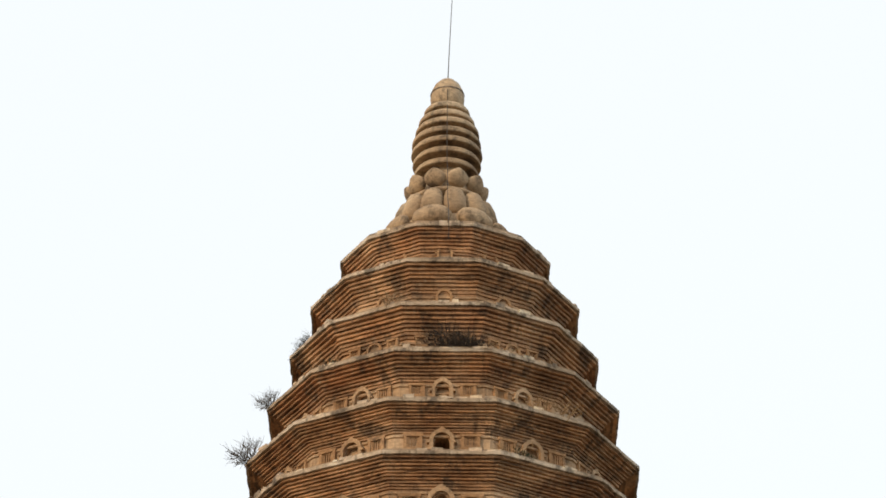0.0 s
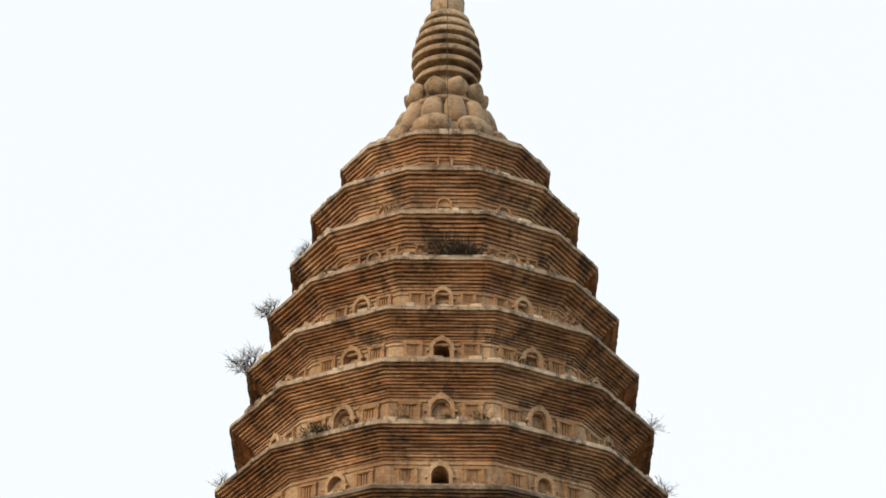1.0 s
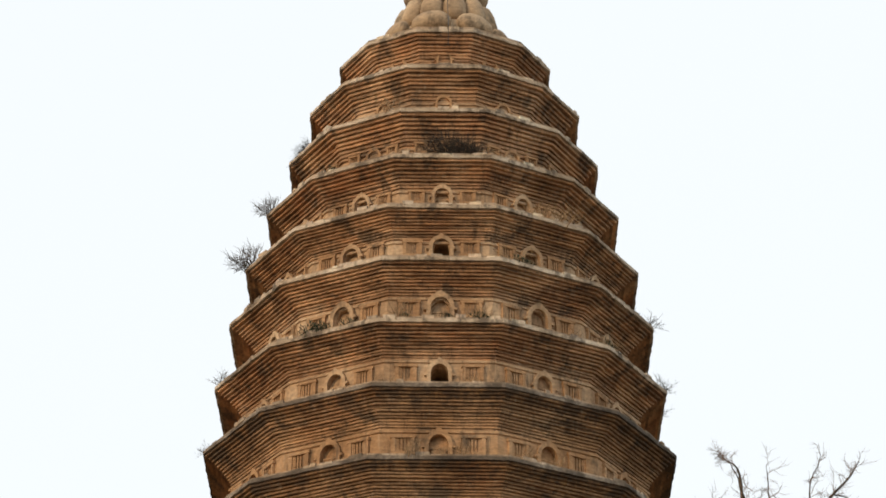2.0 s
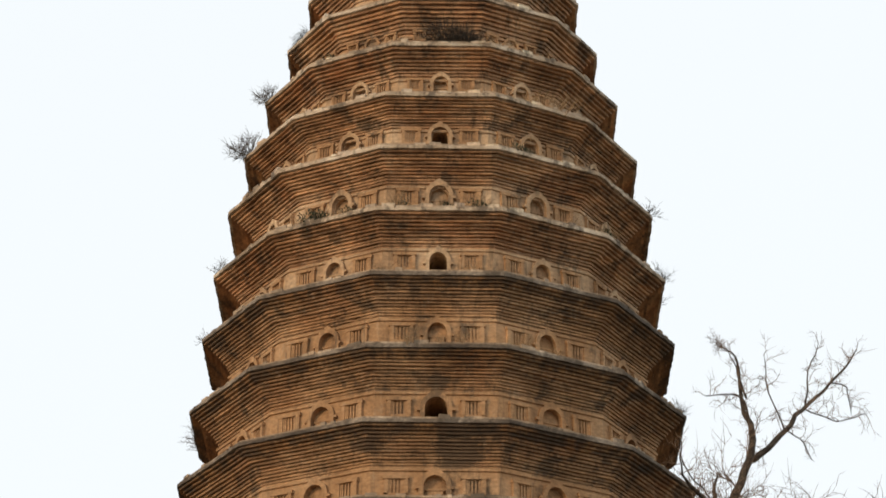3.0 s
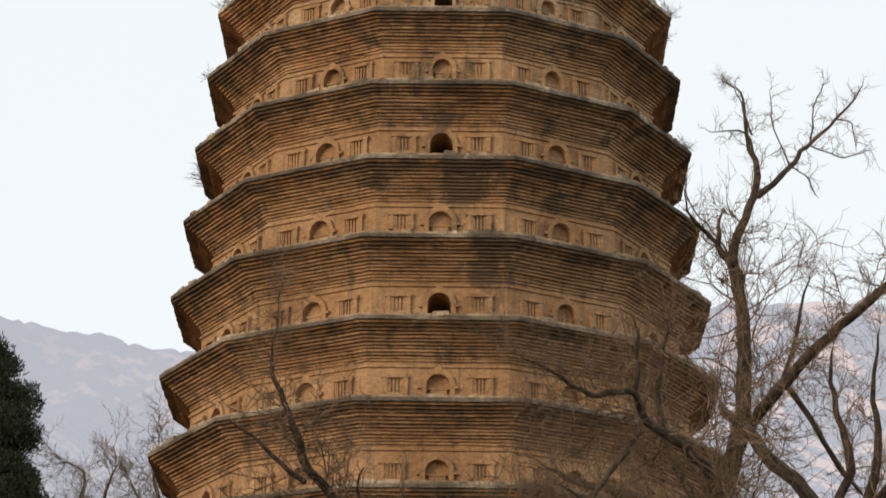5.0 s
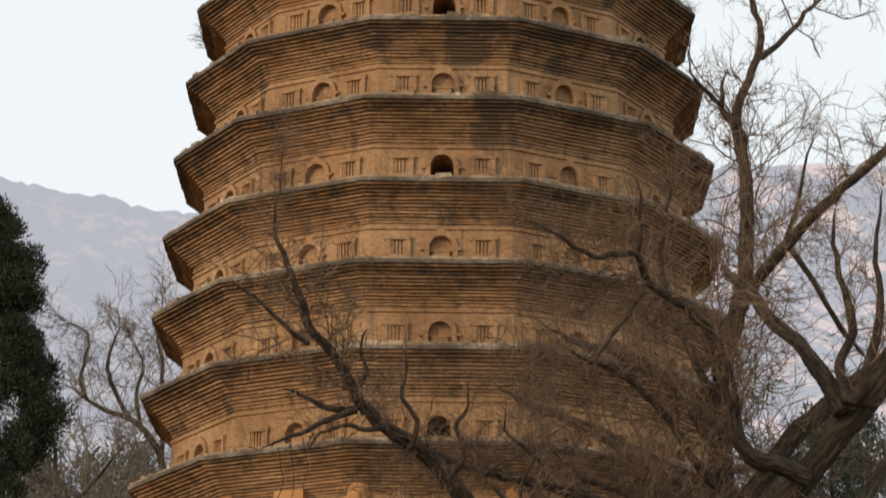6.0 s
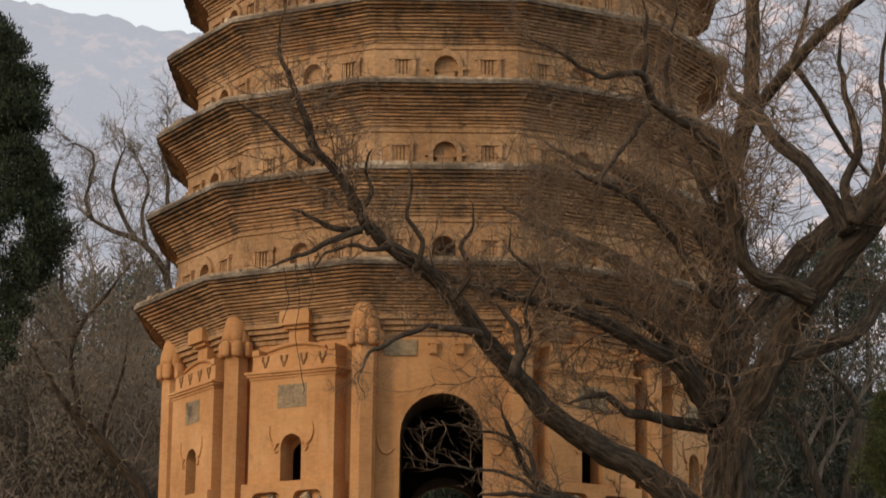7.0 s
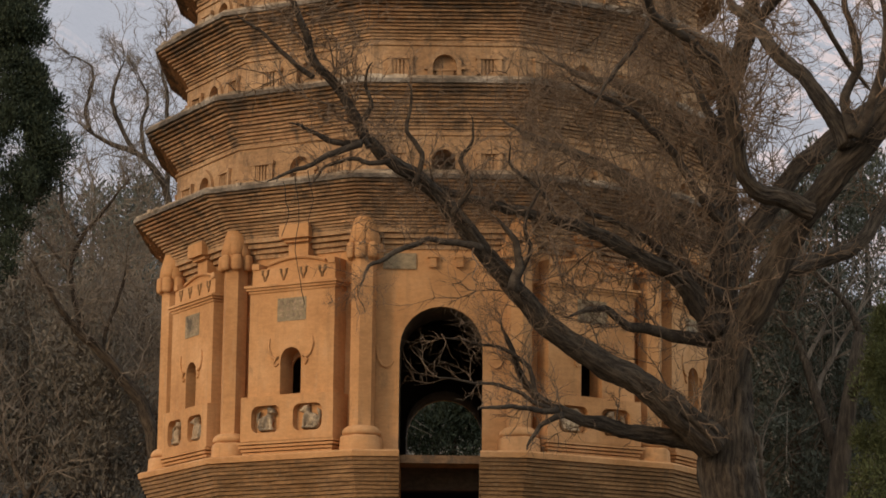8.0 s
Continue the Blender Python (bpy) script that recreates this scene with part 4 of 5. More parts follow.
def bough(name, *pts):
    """A bough through points of the place, each with its radius; its twigs join the tree's."""
    o = growing["base"]
    pts = [(x - o.x, y - o.y, z - o.z, r) for x, y, z, r in pts]
    if name == "trunk":
        pts = [(pts[0][0], pts[0][1], -0.3, pts[0][3] * 1.5), (pts[0][0], pts[0][1], 0.4, pts[0][3] * 1.15)] + pts[1:]
    me, Q, r = bough_mesh(name, pts, BARK if name == "trunk" or pts[0][3] > 0.28 else BOUGH_BARK, 14 if name == "trunk" else 10)
    part(name, me, growing["ob"])
    if name != "trunk":
        if name == "hanging_twig":
            return
        if o.y < 0 and pts[0][3] < 0.065:
            twigs_on(growing["twigs"], Q, [0.03] * len(r), growing["rng"], 5.5, growing["reach"] * (0.42 if o.z + Q[-1].z > 12.5 else 0.68), up=0.6, levels=1, thin=0.007)
            return
        mid = o + sum(Q, Vector()) / len(Q)
        full, far = 1.0, 1.0
        if o.y < 0:
            # thickest before the tower, thin at the top of the crown
            full, far = (0.75, 0.48) if mid.z > 12.3 else (0.85, 0.85) if mid.x > 4.5 else (0.75, 0.9) if mid.z < 6.1 else (1.65, 1.3) if mid.x > 0.6 else (2.6, 0.95)
        twigs_on(growing["twigs"], Q, r, growing["rng"], growing["density"] * full, growing["reach"] * far, thin=growing["thin"])


def end_tree():
    part("twig_tangle", growing["twigs"].mesh("twig_tangle", growing["mat"]), growing["ob"], "tangle of fine bare twigs")["kind"] = "stuff"


growing = start_tree(4.03, -11.7, 21, "large bare winter tree with furrowed bark and spreading crooked boughs", 5.0, 1.3, TWIG)
bough("trunk", (4.03, -11.70, -0.63, 0.472), (4.04, -11.70, 1.65, 0.416), (4.06, -11.70, 2.85, 0.410), (4.04, -11.70, 3.74, 0.370), (4.07, -11.65, 4.47, 0.320), (4.08, -11.55, 5.00, 0.240))
bough("bough", (4.08, -11.40, 4.47, 0.250), (4.07, -11.27, 5.14, 0.235), (4.09, -11.13, 6.16, 0.211), (4.12, -11.00, 7.20, 0.187), (4.20, -10.87, 8.09, 0.171), (4.22, -10.73, 8.73, 0.147), (4.43, -10.60, 9.47, 0.140), (4.59, -10.47, 10.30, 0.124), (4.64, -10.33, 11.42, 0.108), (4.57, -10.20, 12.56, 0.091))
bough("bough", (4.60, -10.20, 12.05, 0.091), (4.54, -10.06, 12.55, 0.087), (4.62, -9.91, 13.17, 0.075), (4.90, -9.77, 13.88, 0.063), (4.97, -9.63, 14.56, 0.046), (4.87, -9.49, 14.90, 0.034), (4.85, -9.34, 15.70, 0.021), (4.63, -9.20, 16.07, 0.009))
bough("bough", (4.99, -9.50, 14.02, 0.055), (5.50, -9.24, 14.52, 0.047), (5.81, -8.98, 14.97, 0.038), (6.30, -8.72, 15.52, 0.026), (6.71, -8.46, 16.03, 0.017), (6.97, -8.20, 16.44, 0.009))
bough("bough", (4.53, -10.20, 12.64, 0.062), (4.29, -10.30, 12.88, 0.046), (4.31, -10.40, 13.18, 0.033), (4.35, -10.50, 13.40, 0.016))
bough("bough", (4.28, -10.40, 12.88, 0.041), (4.06, -10.73, 12.96, 0.033), (3.83, -11.05, 13.03, 0.024), (3.68, -11.38, 13.11, 0.016), (3.69, -11.70, 13.43, 0.008))
bough("bough", (4.06, -11.80, 3.30, 0.220), (4.08, -11.95, 4.00, 0.240), (4.16, -12.15, 4.72, 0.230), (4.50, -12.35, 5.42, 0.215), (4.80, -12.55, 6.05, 0.205), (5.13, -12.75, 6.60, 0.200), (5.55, -12.98, 7.08, 0.190), (5.98, -13.16, 7.55, 0.177), (6.40, -13.34, 8.24, 0.153), (6.78, -13.52, 9.10, 0.130), (7.16, -13.70, 10.12, 0.099))
bough("bough", (5.60, -13.30, 7.37, 0.131), (5.40, -13.12, 7.86, 0.123), (5.04, -12.93, 8.44, 0.109), (4.67, -12.75, 8.85, 0.097), (4.41, -12.57, 9.32, 0.086), (4.19, -12.38, 9.54, 0.071), (4.09, -12.20, 9.80, 0.047))
bough("bough", (4.53, -12.20, 9.51, 0.079), (4.83, -12.50, 9.85, 0.086), (5.25, -12.80, 10.32, 0.078), (5.71, -13.10, 10.70, 0.069), (6.22, -13.40, 11.12, 0.065), (6.76, -13.70, 11.49, 0.053))
bough("bough", (5.08, -13.10, 6.44, 0.139), (4.68, -13.33, 6.57, 0.130), (4.30, -13.56, 6.64, 0.118), (4.06, -13.79, 6.90, 0.106), (3.95, -14.01, 7.40, 0.098), (3.81, -14.24, 7.90, 0.090), (3.66, -14.47, 8.24, 0.074), (3.31, -14.70, 8.45, 0.067))
bough("bough", (3.35, -14.70, 8.45, 0.067), (3.00, -14.91, 8.61, 0.063), (2.72, -15.13, 8.78, 0.055), (2.59, -15.34, 9.04, 0.051), (2.12, -15.56, 8.95, 0.040), (1.81, -15.77, 8.98, 0.032), (1.43, -15.99, 9.18, 0.021), (1.01, -16.20, 9.27, 0.011))
bough("bough", (2.61, -15.20, 9.08, 0.040), (2.67, -15.37, 9.39, 0.033), (2.64, -15.53, 9.77, 0.022), (2.53, -15.70, 10.03, 0.011))
bough("bough", (3.81, -12.10, 3.28, 0.261), (3.42, -12.38, 3.60, 0.236), (2.96, -12.66, 3.91, 0.203), (2.31, -12.95, 4.26, 0.178), (1.67, -13.23, 4.60, 0.162), (1.19, -13.51, 4.98, 0.145), (0.88, -13.79, 5.28, 0.136), (0.48, -14.07, 5.69, 0.124), (0.09, -14.35, 6.14, 0.112), (-0.37, -14.64, 6.54, 0.104), (-0.75, -14.92, 6.72, 0.092), (-1.08, -15.20, 6.98, 0.080))
bough("bough", (-1.06, -15.20, 6.96, 0.080), (-1.21, -15.31, 7.28, 0.074), (-1.49, -15.42, 7.64, 0.067), (-1.74, -15.53, 7.88, 0.060), (-1.88, -15.64, 8.23, 0.053), (-2.00, -15.76, 8.51, 0.045), (-2.15, -15.87, 8.90, 0.034), (-2.25, -15.98, 9.22, 0.02), (-2.19, -16.09, 9.61, 0.009), (-2.11, -16.20, 10.17, 0.005))
bough("bough", (0.90, -14.50, 5.06, 0.082), (0.98, -14.55, 5.38, 0.067), (0.94, -14.60, 5.67, 0.048), (0.81, -14.65, 5.86, 0.033), (0.68, -14.70, 6.00, 0.015))
bough("bough", (0.49, -14.70, 5.56, 0.067), (0.19, -14.87, 5.63, 0.048), (-0.13, -15.03, 5.64, 0.040), (-0.46, -15.20, 5.54, 0.036), (-0.72, -15.37, 5.37, 0.033), (-0.97, -15.53, 5.17, 0.025), (-1.13, -15.70, 4.87, 0.011))
bough("bough", (-1.11, -15.50, 6.78, 0.051), (-1.47, -15.67, 6.64, 0.043), (-1.76, -15.85, 6.46, 0.032), (-2.11, -16.03, 6.27, 0.021), (-2.31, -16.20, 6.10, 0.011))
bough("bough", (-1.08, -15.40, 6.82, 0.051), (-1.41, -15.53, 6.81, 0.043), (-1.70, -15.65, 6.87, 0.032), (-1.88, -15.78, 6.97, 0.022), (-2.06, -15.90, 6.97, 0.011))
bough("bough", (-1.74, -15.80, 7.61, 0.039), (-2.00, -15.95, 7.73, 0.032), (-2.22, -16.10, 7.95, 0.028), (-2.52, -16.25, 8.21, 0.021), (-2.73, -16.40, 8.32, 0.011))
bough("bough", (3.86, -11.70, 4.96, 0.184), (3.54, -11.95, 5.48, 0.159), (3.24, -12.20, 5.72, 0.134), (2.74, -12.45, 5.94, 0.110), (2.17, -12.70, 6.18, 0.098), (1.68, -12.95, 6.31, 0.085), (1.12, -13.20, 6.39, 0.077), (0.64, -13.45, 6.41, 0.065), (0.17, -13.70, 6.51, 0.049), (-0.30, -13.95, 6.65, 0.034), (-0.68, -14.20, 6.87, 0.019))
bough("bough", (3.83, -11.70, 4.83, 0.104), (3.34, -11.95, 4.86, 0.095), (2.88, -12.20, 4.94, 0.079), (2.54, -12.45, 4.96, 0.067), (2.34, -12.70, 5.11, 0.055), (2.00, -12.95, 5.07, 0.039), (1.67, -13.20, 4.91, 0.023))
bough("bough", (3.62, -11.90, 3.34, 0.135), (3.08, -12.19, 3.40, 0.126), (2.50, -12.48, 3.44, 0.110), (2.01, -12.76, 3.53, 0.090), (1.61, -13.05, 3.64, 0.073), (1.28, -13.34, 3.81, 0.058), (1.04, -13.62, 4.06, 0.046), (0.88, -13.91, 4.41, 0.034), (0.76, -14.20, 4.67, 0.019))
bough("bough", (1.54, -13.70, 3.55, 0.049), (1.11, -14.03, 3.53, 0.034), (0.72, -14.37, 3.49, 0.026), (0.46, -14.70, 3.39, 0.015))
bough("bough", (1.68, -13.20, 3.55, 0.046), (1.40, -13.37, 3.44, 0.038), (1.24, -13.53, 3.23, 0.027), (1.16, -13.70, 3.01, 0.011))
bough("bough", (4.07, -10.70, 6.05, 0.148), (3.89, -10.41, 6.62, 0.140), (3.33, -10.13, 7.18, 0.129), (2.75, -9.84, 7.59, 0.113), (2.25, -9.56, 7.95, 0.101), (1.83, -9.27, 8.19, 0.076), (1.23, -8.99, 8.52, 0.047), (0.80, -8.70, 8.85, 0.021))
bough("bough", (4.02, -10.20, 7.70, 0.124), (3.73, -10.00, 8.27, 0.117), (3.10, -9.80, 8.88, 0.101), (2.60, -9.60, 9.15, 0.080), (2.09, -9.40, 9.33, 0.055), (1.48, -9.20, 9.73, 0.025))
bough("bough", (4.23, -11.10, 5.92, 0.179), (4.42, -10.95, 6.41, 0.171), (4.77, -10.80, 6.94, 0.155), (5.25, -10.65, 7.60, 0.148), (5.81, -10.50, 8.11, 0.132), (6.29, -10.35, 8.59, 0.108), (6.93, -10.20, 9.17, 0.075))
bough("bough", (5.67, -13.50, 7.48, 0.092), (5.59, -13.43, 7.75, 0.080), (5.55, -13.37, 8.01, 0.073), (5.78, -13.30, 8.49, 0.061), (5.70, -13.23, 9.04, 0.054), (5.57, -13.17, 9.66, 0.042), (5.62, -13.10, 10.44, 0.023))
bough("bough", (5.71, -13.60, 7.43, 0.084), (5.94, -13.75, 8.00, 0.072), (6.07, -13.90, 8.73, 0.057), (6.00, -14.05, 9.54, 0.034), (6.12, -14.20, 10.39, 0.019))
bough("bough", (4.43, -10.70, 5.49, 0.156), (4.90, -10.33, 6.07, 0.141), (5.47, -9.95, 6.34, 0.134), (6.31, -9.58, 6.73, 0.118), (6.83, -9.20, 7.54, 0.085))
bough("bough", (4.10, -11.20, 6.65, 0.089), (3.63, -11.50, 7.09, 0.072), (3.20, -11.80, 7.69, 0.060), (2.69, -12.10, 8.12, 0.048), (2.18, -12.40, 8.29, 0.031), (1.76, -12.70, 8.37, 0.016))
bough("bough", (4.18, -10.90, 7.91, 0.082), (3.76, -11.16, 8.53, 0.065), (3.41, -11.42, 9.24, 0.052), (3.23, -11.68, 9.94, 0.040), (3.29, -11.94, 10.73, 0.024), (3.36, -12.20, 11.43, 0.012))
bough("bough", (4.11, -11.40, 5.45, 0.097), (3.60, -11.66, 5.81, 0.076), (3.02, -11.92, 6.16, 0.064), (2.51, -12.18, 6.44, 0.047), (2.02, -12.44, 6.54, 0.031), (1.53, -12.70, 6.97, 0.016))
bough("bough", (2.82, -13.70, 9.11, 0.046), (2.56, -14.03, 8.53, 0.038), (2.23, -14.37, 8.03, 0.030), (1.98, -14.70, 7.47, 0.015))
bough("bough", (4.45, -10.90, 9.38, 0.065), (4.77, -10.85, 10.10, 0.053), (5.17, -10.80, 10.56, 0.041), (5.45, -10.75, 11.48, 0.029), (5.65, -10.70, 12.40, 0.012))
bough("bough", (5.09, -11.70, 10.21, 0.052), (5.58, -11.37, 9.61, 0.044), (6.03, -11.03, 9.01, 0.037), (6.41, -10.70, 8.76, 0.021))
bough("bough", (4.96, -9.60, 14.38, 0.025), (4.95, -9.62, 14.74, 0.022), (4.79, -9.65, 15.02, 0.016), (4.53, -9.68, 15.10, 0.011), (4.22, -9.70, 15.04, 0.005))
bough("bough", (4.90, -9.60, 14.99, 0.019), (4.79, -9.50, 15.56, 0.011), (4.66, -9.40, 15.96, 0.005))
bough("bough", (6.38, -8.60, 15.65, 0.017), (6.71, -8.45, 15.66, 0.011), (6.80, -8.30, 15.24, 0.006))
bough("bough", (5.96, -8.90, 15.14, 0.017), (6.06, -8.80, 15.83, 0.011), (6.26, -8.70, 16.38, 0.006))
bough("bough", (5.58, -9.20, 14.63, 0.017), (5.34, -9.30, 15.23, 0.011), (5.26, -9.40, 15.87, 0.005))
bough("bough", (5.60, -9.20, 14.63, 0.014), (5.92, -9.10, 14.43, 0.011), (6.06, -9.00, 14.18, 0.006))
bough("bough", (5.96, -8.90, 15.14, 0.014), (6.40, -8.77, 14.96, 0.011), (6.70, -8.63, 15.06, 0.009), (7.02, -8.50, 15.21, 0.006))
bough("bough", (4.57, -9.90, 12.80, 0.019), (4.22, -10.00, 13.27, 0.013), (3.91, -10.10, 13.61, 0.011), (3.82, -10.20, 13.99, 0.005))
bough("bough", (-1.00, -15.30, 6.79, 0.044), (-1.12, -15.40, 7.05, 0.040), (-1.01, -15.50, 7.30, 0.033), (-1.06, -15.60, 7.58, 0.022), (-0.97, -15.70, 7.86, 0.011))
bough("bough", (-0.40, -15.20, 6.39, 0.044), (-0.33, -15.33, 6.73, 0.036), (-0.52, -15.45, 7.01, 0.029), (-0.46, -15.58, 7.36, 0.018), (-0.56, -15.70, 7.63, 0.011))
bough("bough", (-0.74, -15.40, 6.60, 0.040), (-0.99, -15.48, 6.54, 0.033), (-1.33, -15.55, 6.59, 0.029), (-1.62, -15.62, 6.42, 0.018), (-1.79, -15.70, 6.18, 0.011))
bough("bough", (0.09, -14.90, 6.00, 0.044), (0.31, -15.03, 6.35, 0.037), (0.20, -15.15, 6.63, 0.029), (0.38, -15.28, 6.98, 0.018), (0.30, -15.40, 7.26, 0.011))
bough("bough", (0.90, -14.20, 5.17, 0.041), (1.13, -14.33, 5.58, 0.034), (1.04, -14.45, 5.94, 0.026), (1.23, -14.58, 6.30, 0.019), (1.18, -14.70, 6.66, 0.011))
bough("bough", (1.52, -13.90, 6.12, 0.038), (1.32, -14.07, 6.49, 0.030), (0.89, -14.23, 6.76, 0.022), (0.85, -14.40, 7.12, 0.011))
bough("bough", (1.27, -13.70, 3.75, 0.038), (1.07, -13.83, 4.19, 0.030), (0.73, -13.95, 4.32, 0.023), (0.27, -14.08, 4.45, 0.015), (-0.04, -14.20, 4.50, 0.007))
bough("bough", (1.47, -13.70, 3.58, 0.034), (0.88, -13.90, 3.79, 0.026), (0.42, -14.10, 3.83, 0.019), (-0.18, -14.30, 3.95, 0.011))
bough("hanging_twig", (-1.96, -16.10, 6.20, 0.007), (-1.89, -16.10, 5.72, 0.006), (-1.91, -16.10, 5.27, 0.005), (-1.81, -16.10, 4.83, 0.005), (-1.80, -16.10, 4.50, 0.004))
bough("hanging_twig", (-2.10, -16.10, 6.17, 0.007), (-2.04, -16.10, 5.79, 0.006), (-2.09, -16.10, 5.42, 0.004))
bough("hanging_twig", (-1.78, -16.10, 6.31, 0.007), (-1.72, -16.10, 5.94, 0.005), (-1.75, -16.10, 5.57, 0.004))
bough("hanging_twig", (-1.13, -15.70, 4.91, 0.007), (-1.1, -15.70, 4.75, 0.005), (-1.04, -15.70, 4.52, 0.004))
end_tree()
growing = start_tree(-6.4, 22.3, 22, "bare winter tree with long arching grey boughs", 3.6, 1.9, FAR_TWIG)
bough("trunk", (-7.24, 22.30, 5.03, 0.147), (-7.39, 22.30, 9.48, 0.133), (-7.49, 22.30, 12.52, 0.120), (-7.57, 22.30, 13.55, 0.113))
bough("bough", (-7.24, 22.30, 12.99, 0.109), (-7.38, 22.30, 13.75, 0.103), (-7.67, 22.30, 14.57, 0.097), (-8.31, 22.30, 15.22, 0.079), (-9.22, 22.30, 15.59, 0.061), (-10.00, 22.30, 16.10, 0.030))
bough("bough", (-8.31, 22.30, 15.22, 0.067), (-8.73, 22.17, 15.88, 0.061), (-8.97, 22.05, 16.55, 0.054), (-8.90, 21.92, 17.07, 0.042), (-8.67, 21.80, 17.70, 0.024))
bough("bough", (-9.50, 22.30, 15.75, 0.055), (-9.74, 22.42, 16.27, 0.049), (-9.66, 22.55, 16.95, 0.043), (-9.62, 22.67, 17.65, 0.030), (-10.27, 22.80, 18.04, 0.018))
bough("bough", (-7.48, 22.80, 13.55, 0.079), (-7.53, 22.90, 14.97, 0.073), (-7.60, 23.00, 16.30, 0.061), (-7.62, 23.10, 17.12, 0.055), (-7.76, 23.20, 17.89, 0.037), (-7.65, 23.30, 19.04, 0.018))
bough("bough", (-8.00, 22.30, 14.91, 0.061), (-8.25, 22.63, 16.00, 0.049), (-8.13, 22.97, 16.87, 0.037), (-8.46, 23.30, 17.75, 0.018))
end_tree()
growing = start_tree(-7.2, 10.3, 23, "leaning bare winter tree at the foot of the slope", 3.6, 1.9, FAR_TWIG)
bough("trunk", (-6.00, 10.30, 2.12, 0.167), (-6.29, 10.30, 5.19, 0.156), (-6.59, 10.30, 6.68, 0.151), (-6.99, 10.30, 7.24, 0.145))
bough("bough", (-6.66, 10.30, 6.80, 0.132), (-7.40, 10.10, 7.74, 0.122), (-7.98, 9.90, 8.30, 0.101), (-8.31, 9.70, 8.64, 0.070), (-8.72, 9.50, 9.29, 0.045), (-9.29, 9.30, 10.13, 0.020))
bough("bough", (-7.97, 10.30, 8.30, 0.066), (-8.17, 10.20, 8.91, 0.061), (-8.32, 10.10, 9.75, 0.056), (-8.02, 10.00, 10.58, 0.051), (-7.51, 9.90, 11.20, 0.040), (-7.05, 9.80, 11.73, 0.020))
bough("bough", (-8.19, 10.30, 10.60, 0.051), (-8.61, 10.47, 11.27, 0.046), (-8.69, 10.63, 12.00, 0.036), (-9.14, 10.80, 12.18, 0.015))
bough("bough", (-7.58, 10.30, 7.92, 0.056), (-7.48, 10.30, 8.56, 0.051), (-7.20, 10.30, 9.45, 0.036), (-7.10, 10.30, 10.22, 0.015))
bough("bough", (-8.34, 10.30, 9.70, 0.046), (-8.72, 10.63, 10.27, 0.036), (-9.30, 10.97, 10.84, 0.026), (-9.77, 11.30, 11.69, 0.015))
end_tree()


# ---------------------------------------------------------------- plants on the eaves
def tuft_mesh(name, n, size, spread, seed, material, fork=2):
    rg = random.Random(seed)
    sh = Shape()
    for _ in range(n):
        d = Vector((rg.gauss(0, spread), rg.gauss(0, spread), 1)).normalized()
        p = Vector((rg.gauss(0, 0.06), rg.gauss(0, 0.06), -0.05))
        L = size * rg.uniform(0.5, 1.1)
        pts = [p, p + d * L * 0.5 + Vector((rg.gauss(0, 0.04), rg.gauss(0, 0.04), 0)), p + d * L + Vector((rg.gauss(0, 0.1), rg.gauss(0, 0.1), -0.04))]
        sh.tube(pts, [0.008, 0.006, 0.003], 3)
        for _ in range(fork):
            q = pts[1].lerp(pts[2], rg.random())
            e = (d + Vector((rg.gauss(0, 0.6), rg.gauss(0, 0.6), rg.gauss(0, 0.5)))).normalized()
            mid = q + e * L * 0.15
            sh.tube([q, mid, q + e * L * rg.uniform(0.2, 0.45)], [0.005, 0.004, 0.002], 3)
    return sh.mesh(name, material)


DRYGRASS = bark("straw", (0.3, 0.2, 0.11), (0.42, 0.3, 0.17), 3)
shrub_a, shrub_b = tuft_mesh("shrub", 26, 0.6, 0.55, 1, DRY, 5), tuft_mesh("shrub", 18, 0.5, 0.9, 2, DRY, 4)
grass_a, grass_b = tuft_mesh("dry_grass", 22, 0.5, 0.35, 3, DRYGRASS, 1), tuft_mesh("dry_grass", 14, 0.38, 0.5, 4, DRYGRASS, 1)
SOOTY = bark("dark_shrub", (0.045, 0.037, 0.029), (0.085, 0.07, 0.052), 3)
bush = tuft_mesh("bush", 70, 0.7, 0.8, 5, SOOTY, 8)
round_bush = tuft_mesh("bush", 44, 0.6, 0.7, 6, DRY, 9)


def on_eave(me, name, eave, angle, out, scale, lean, label, category, group):
    """Stand a plant on the top of an eave, at degrees from the front."""
    a = radians(angle + PAGODA_TURN)
    k = (angle + 15) % 30 - 15
    r = EAVE_R[eave - 1] * C15 / math.cos(radians(k)) - out
    ob = new(name, me)
    ob.matrix_world = pose(r * math.sin(a), -r * math.cos(a), EAVE_Z[eave - 1] + 0.02, lean, 0, angle) @ Matrix.Scale(scale, 4)
    tagged(ob, label, category, group)


for eave, angle, out, scale, lean in ((9, -74, 0.1, 0.5, 15), (8, -76, 0.05, 0.45, 30), (7, -95, 0.05, 0.7, 35), (7, -100, 0.03, 0.5, 35), (9, 76, 0.1, 0.6, 25), (9, 90, 0.1, 0.5, 30), (10, 74, 0.1, 0.8, 25), (7, 74, 0.1, 0.5, 25)):
    on_eave(shrub_a if eave % 2 else shrub_b, "shrub", eave, angle, out, scale, lean, "leafless grey shrub rooted in a brick eave", "shrub", "shrubs on the eaves")
on_eave(round_bush, "shrub", 11, -75, 0.05, 0.85, 30, "leafless grey shrub bulging over a brick eave", "shrub", "shrubs on the eaves")
on_eave(round_bush, "shrub", 12, -75, 0.05, 0.62, 30, "leafless grey shrub bulging over a brick eave", "shrub", "shrubs on the eaves")
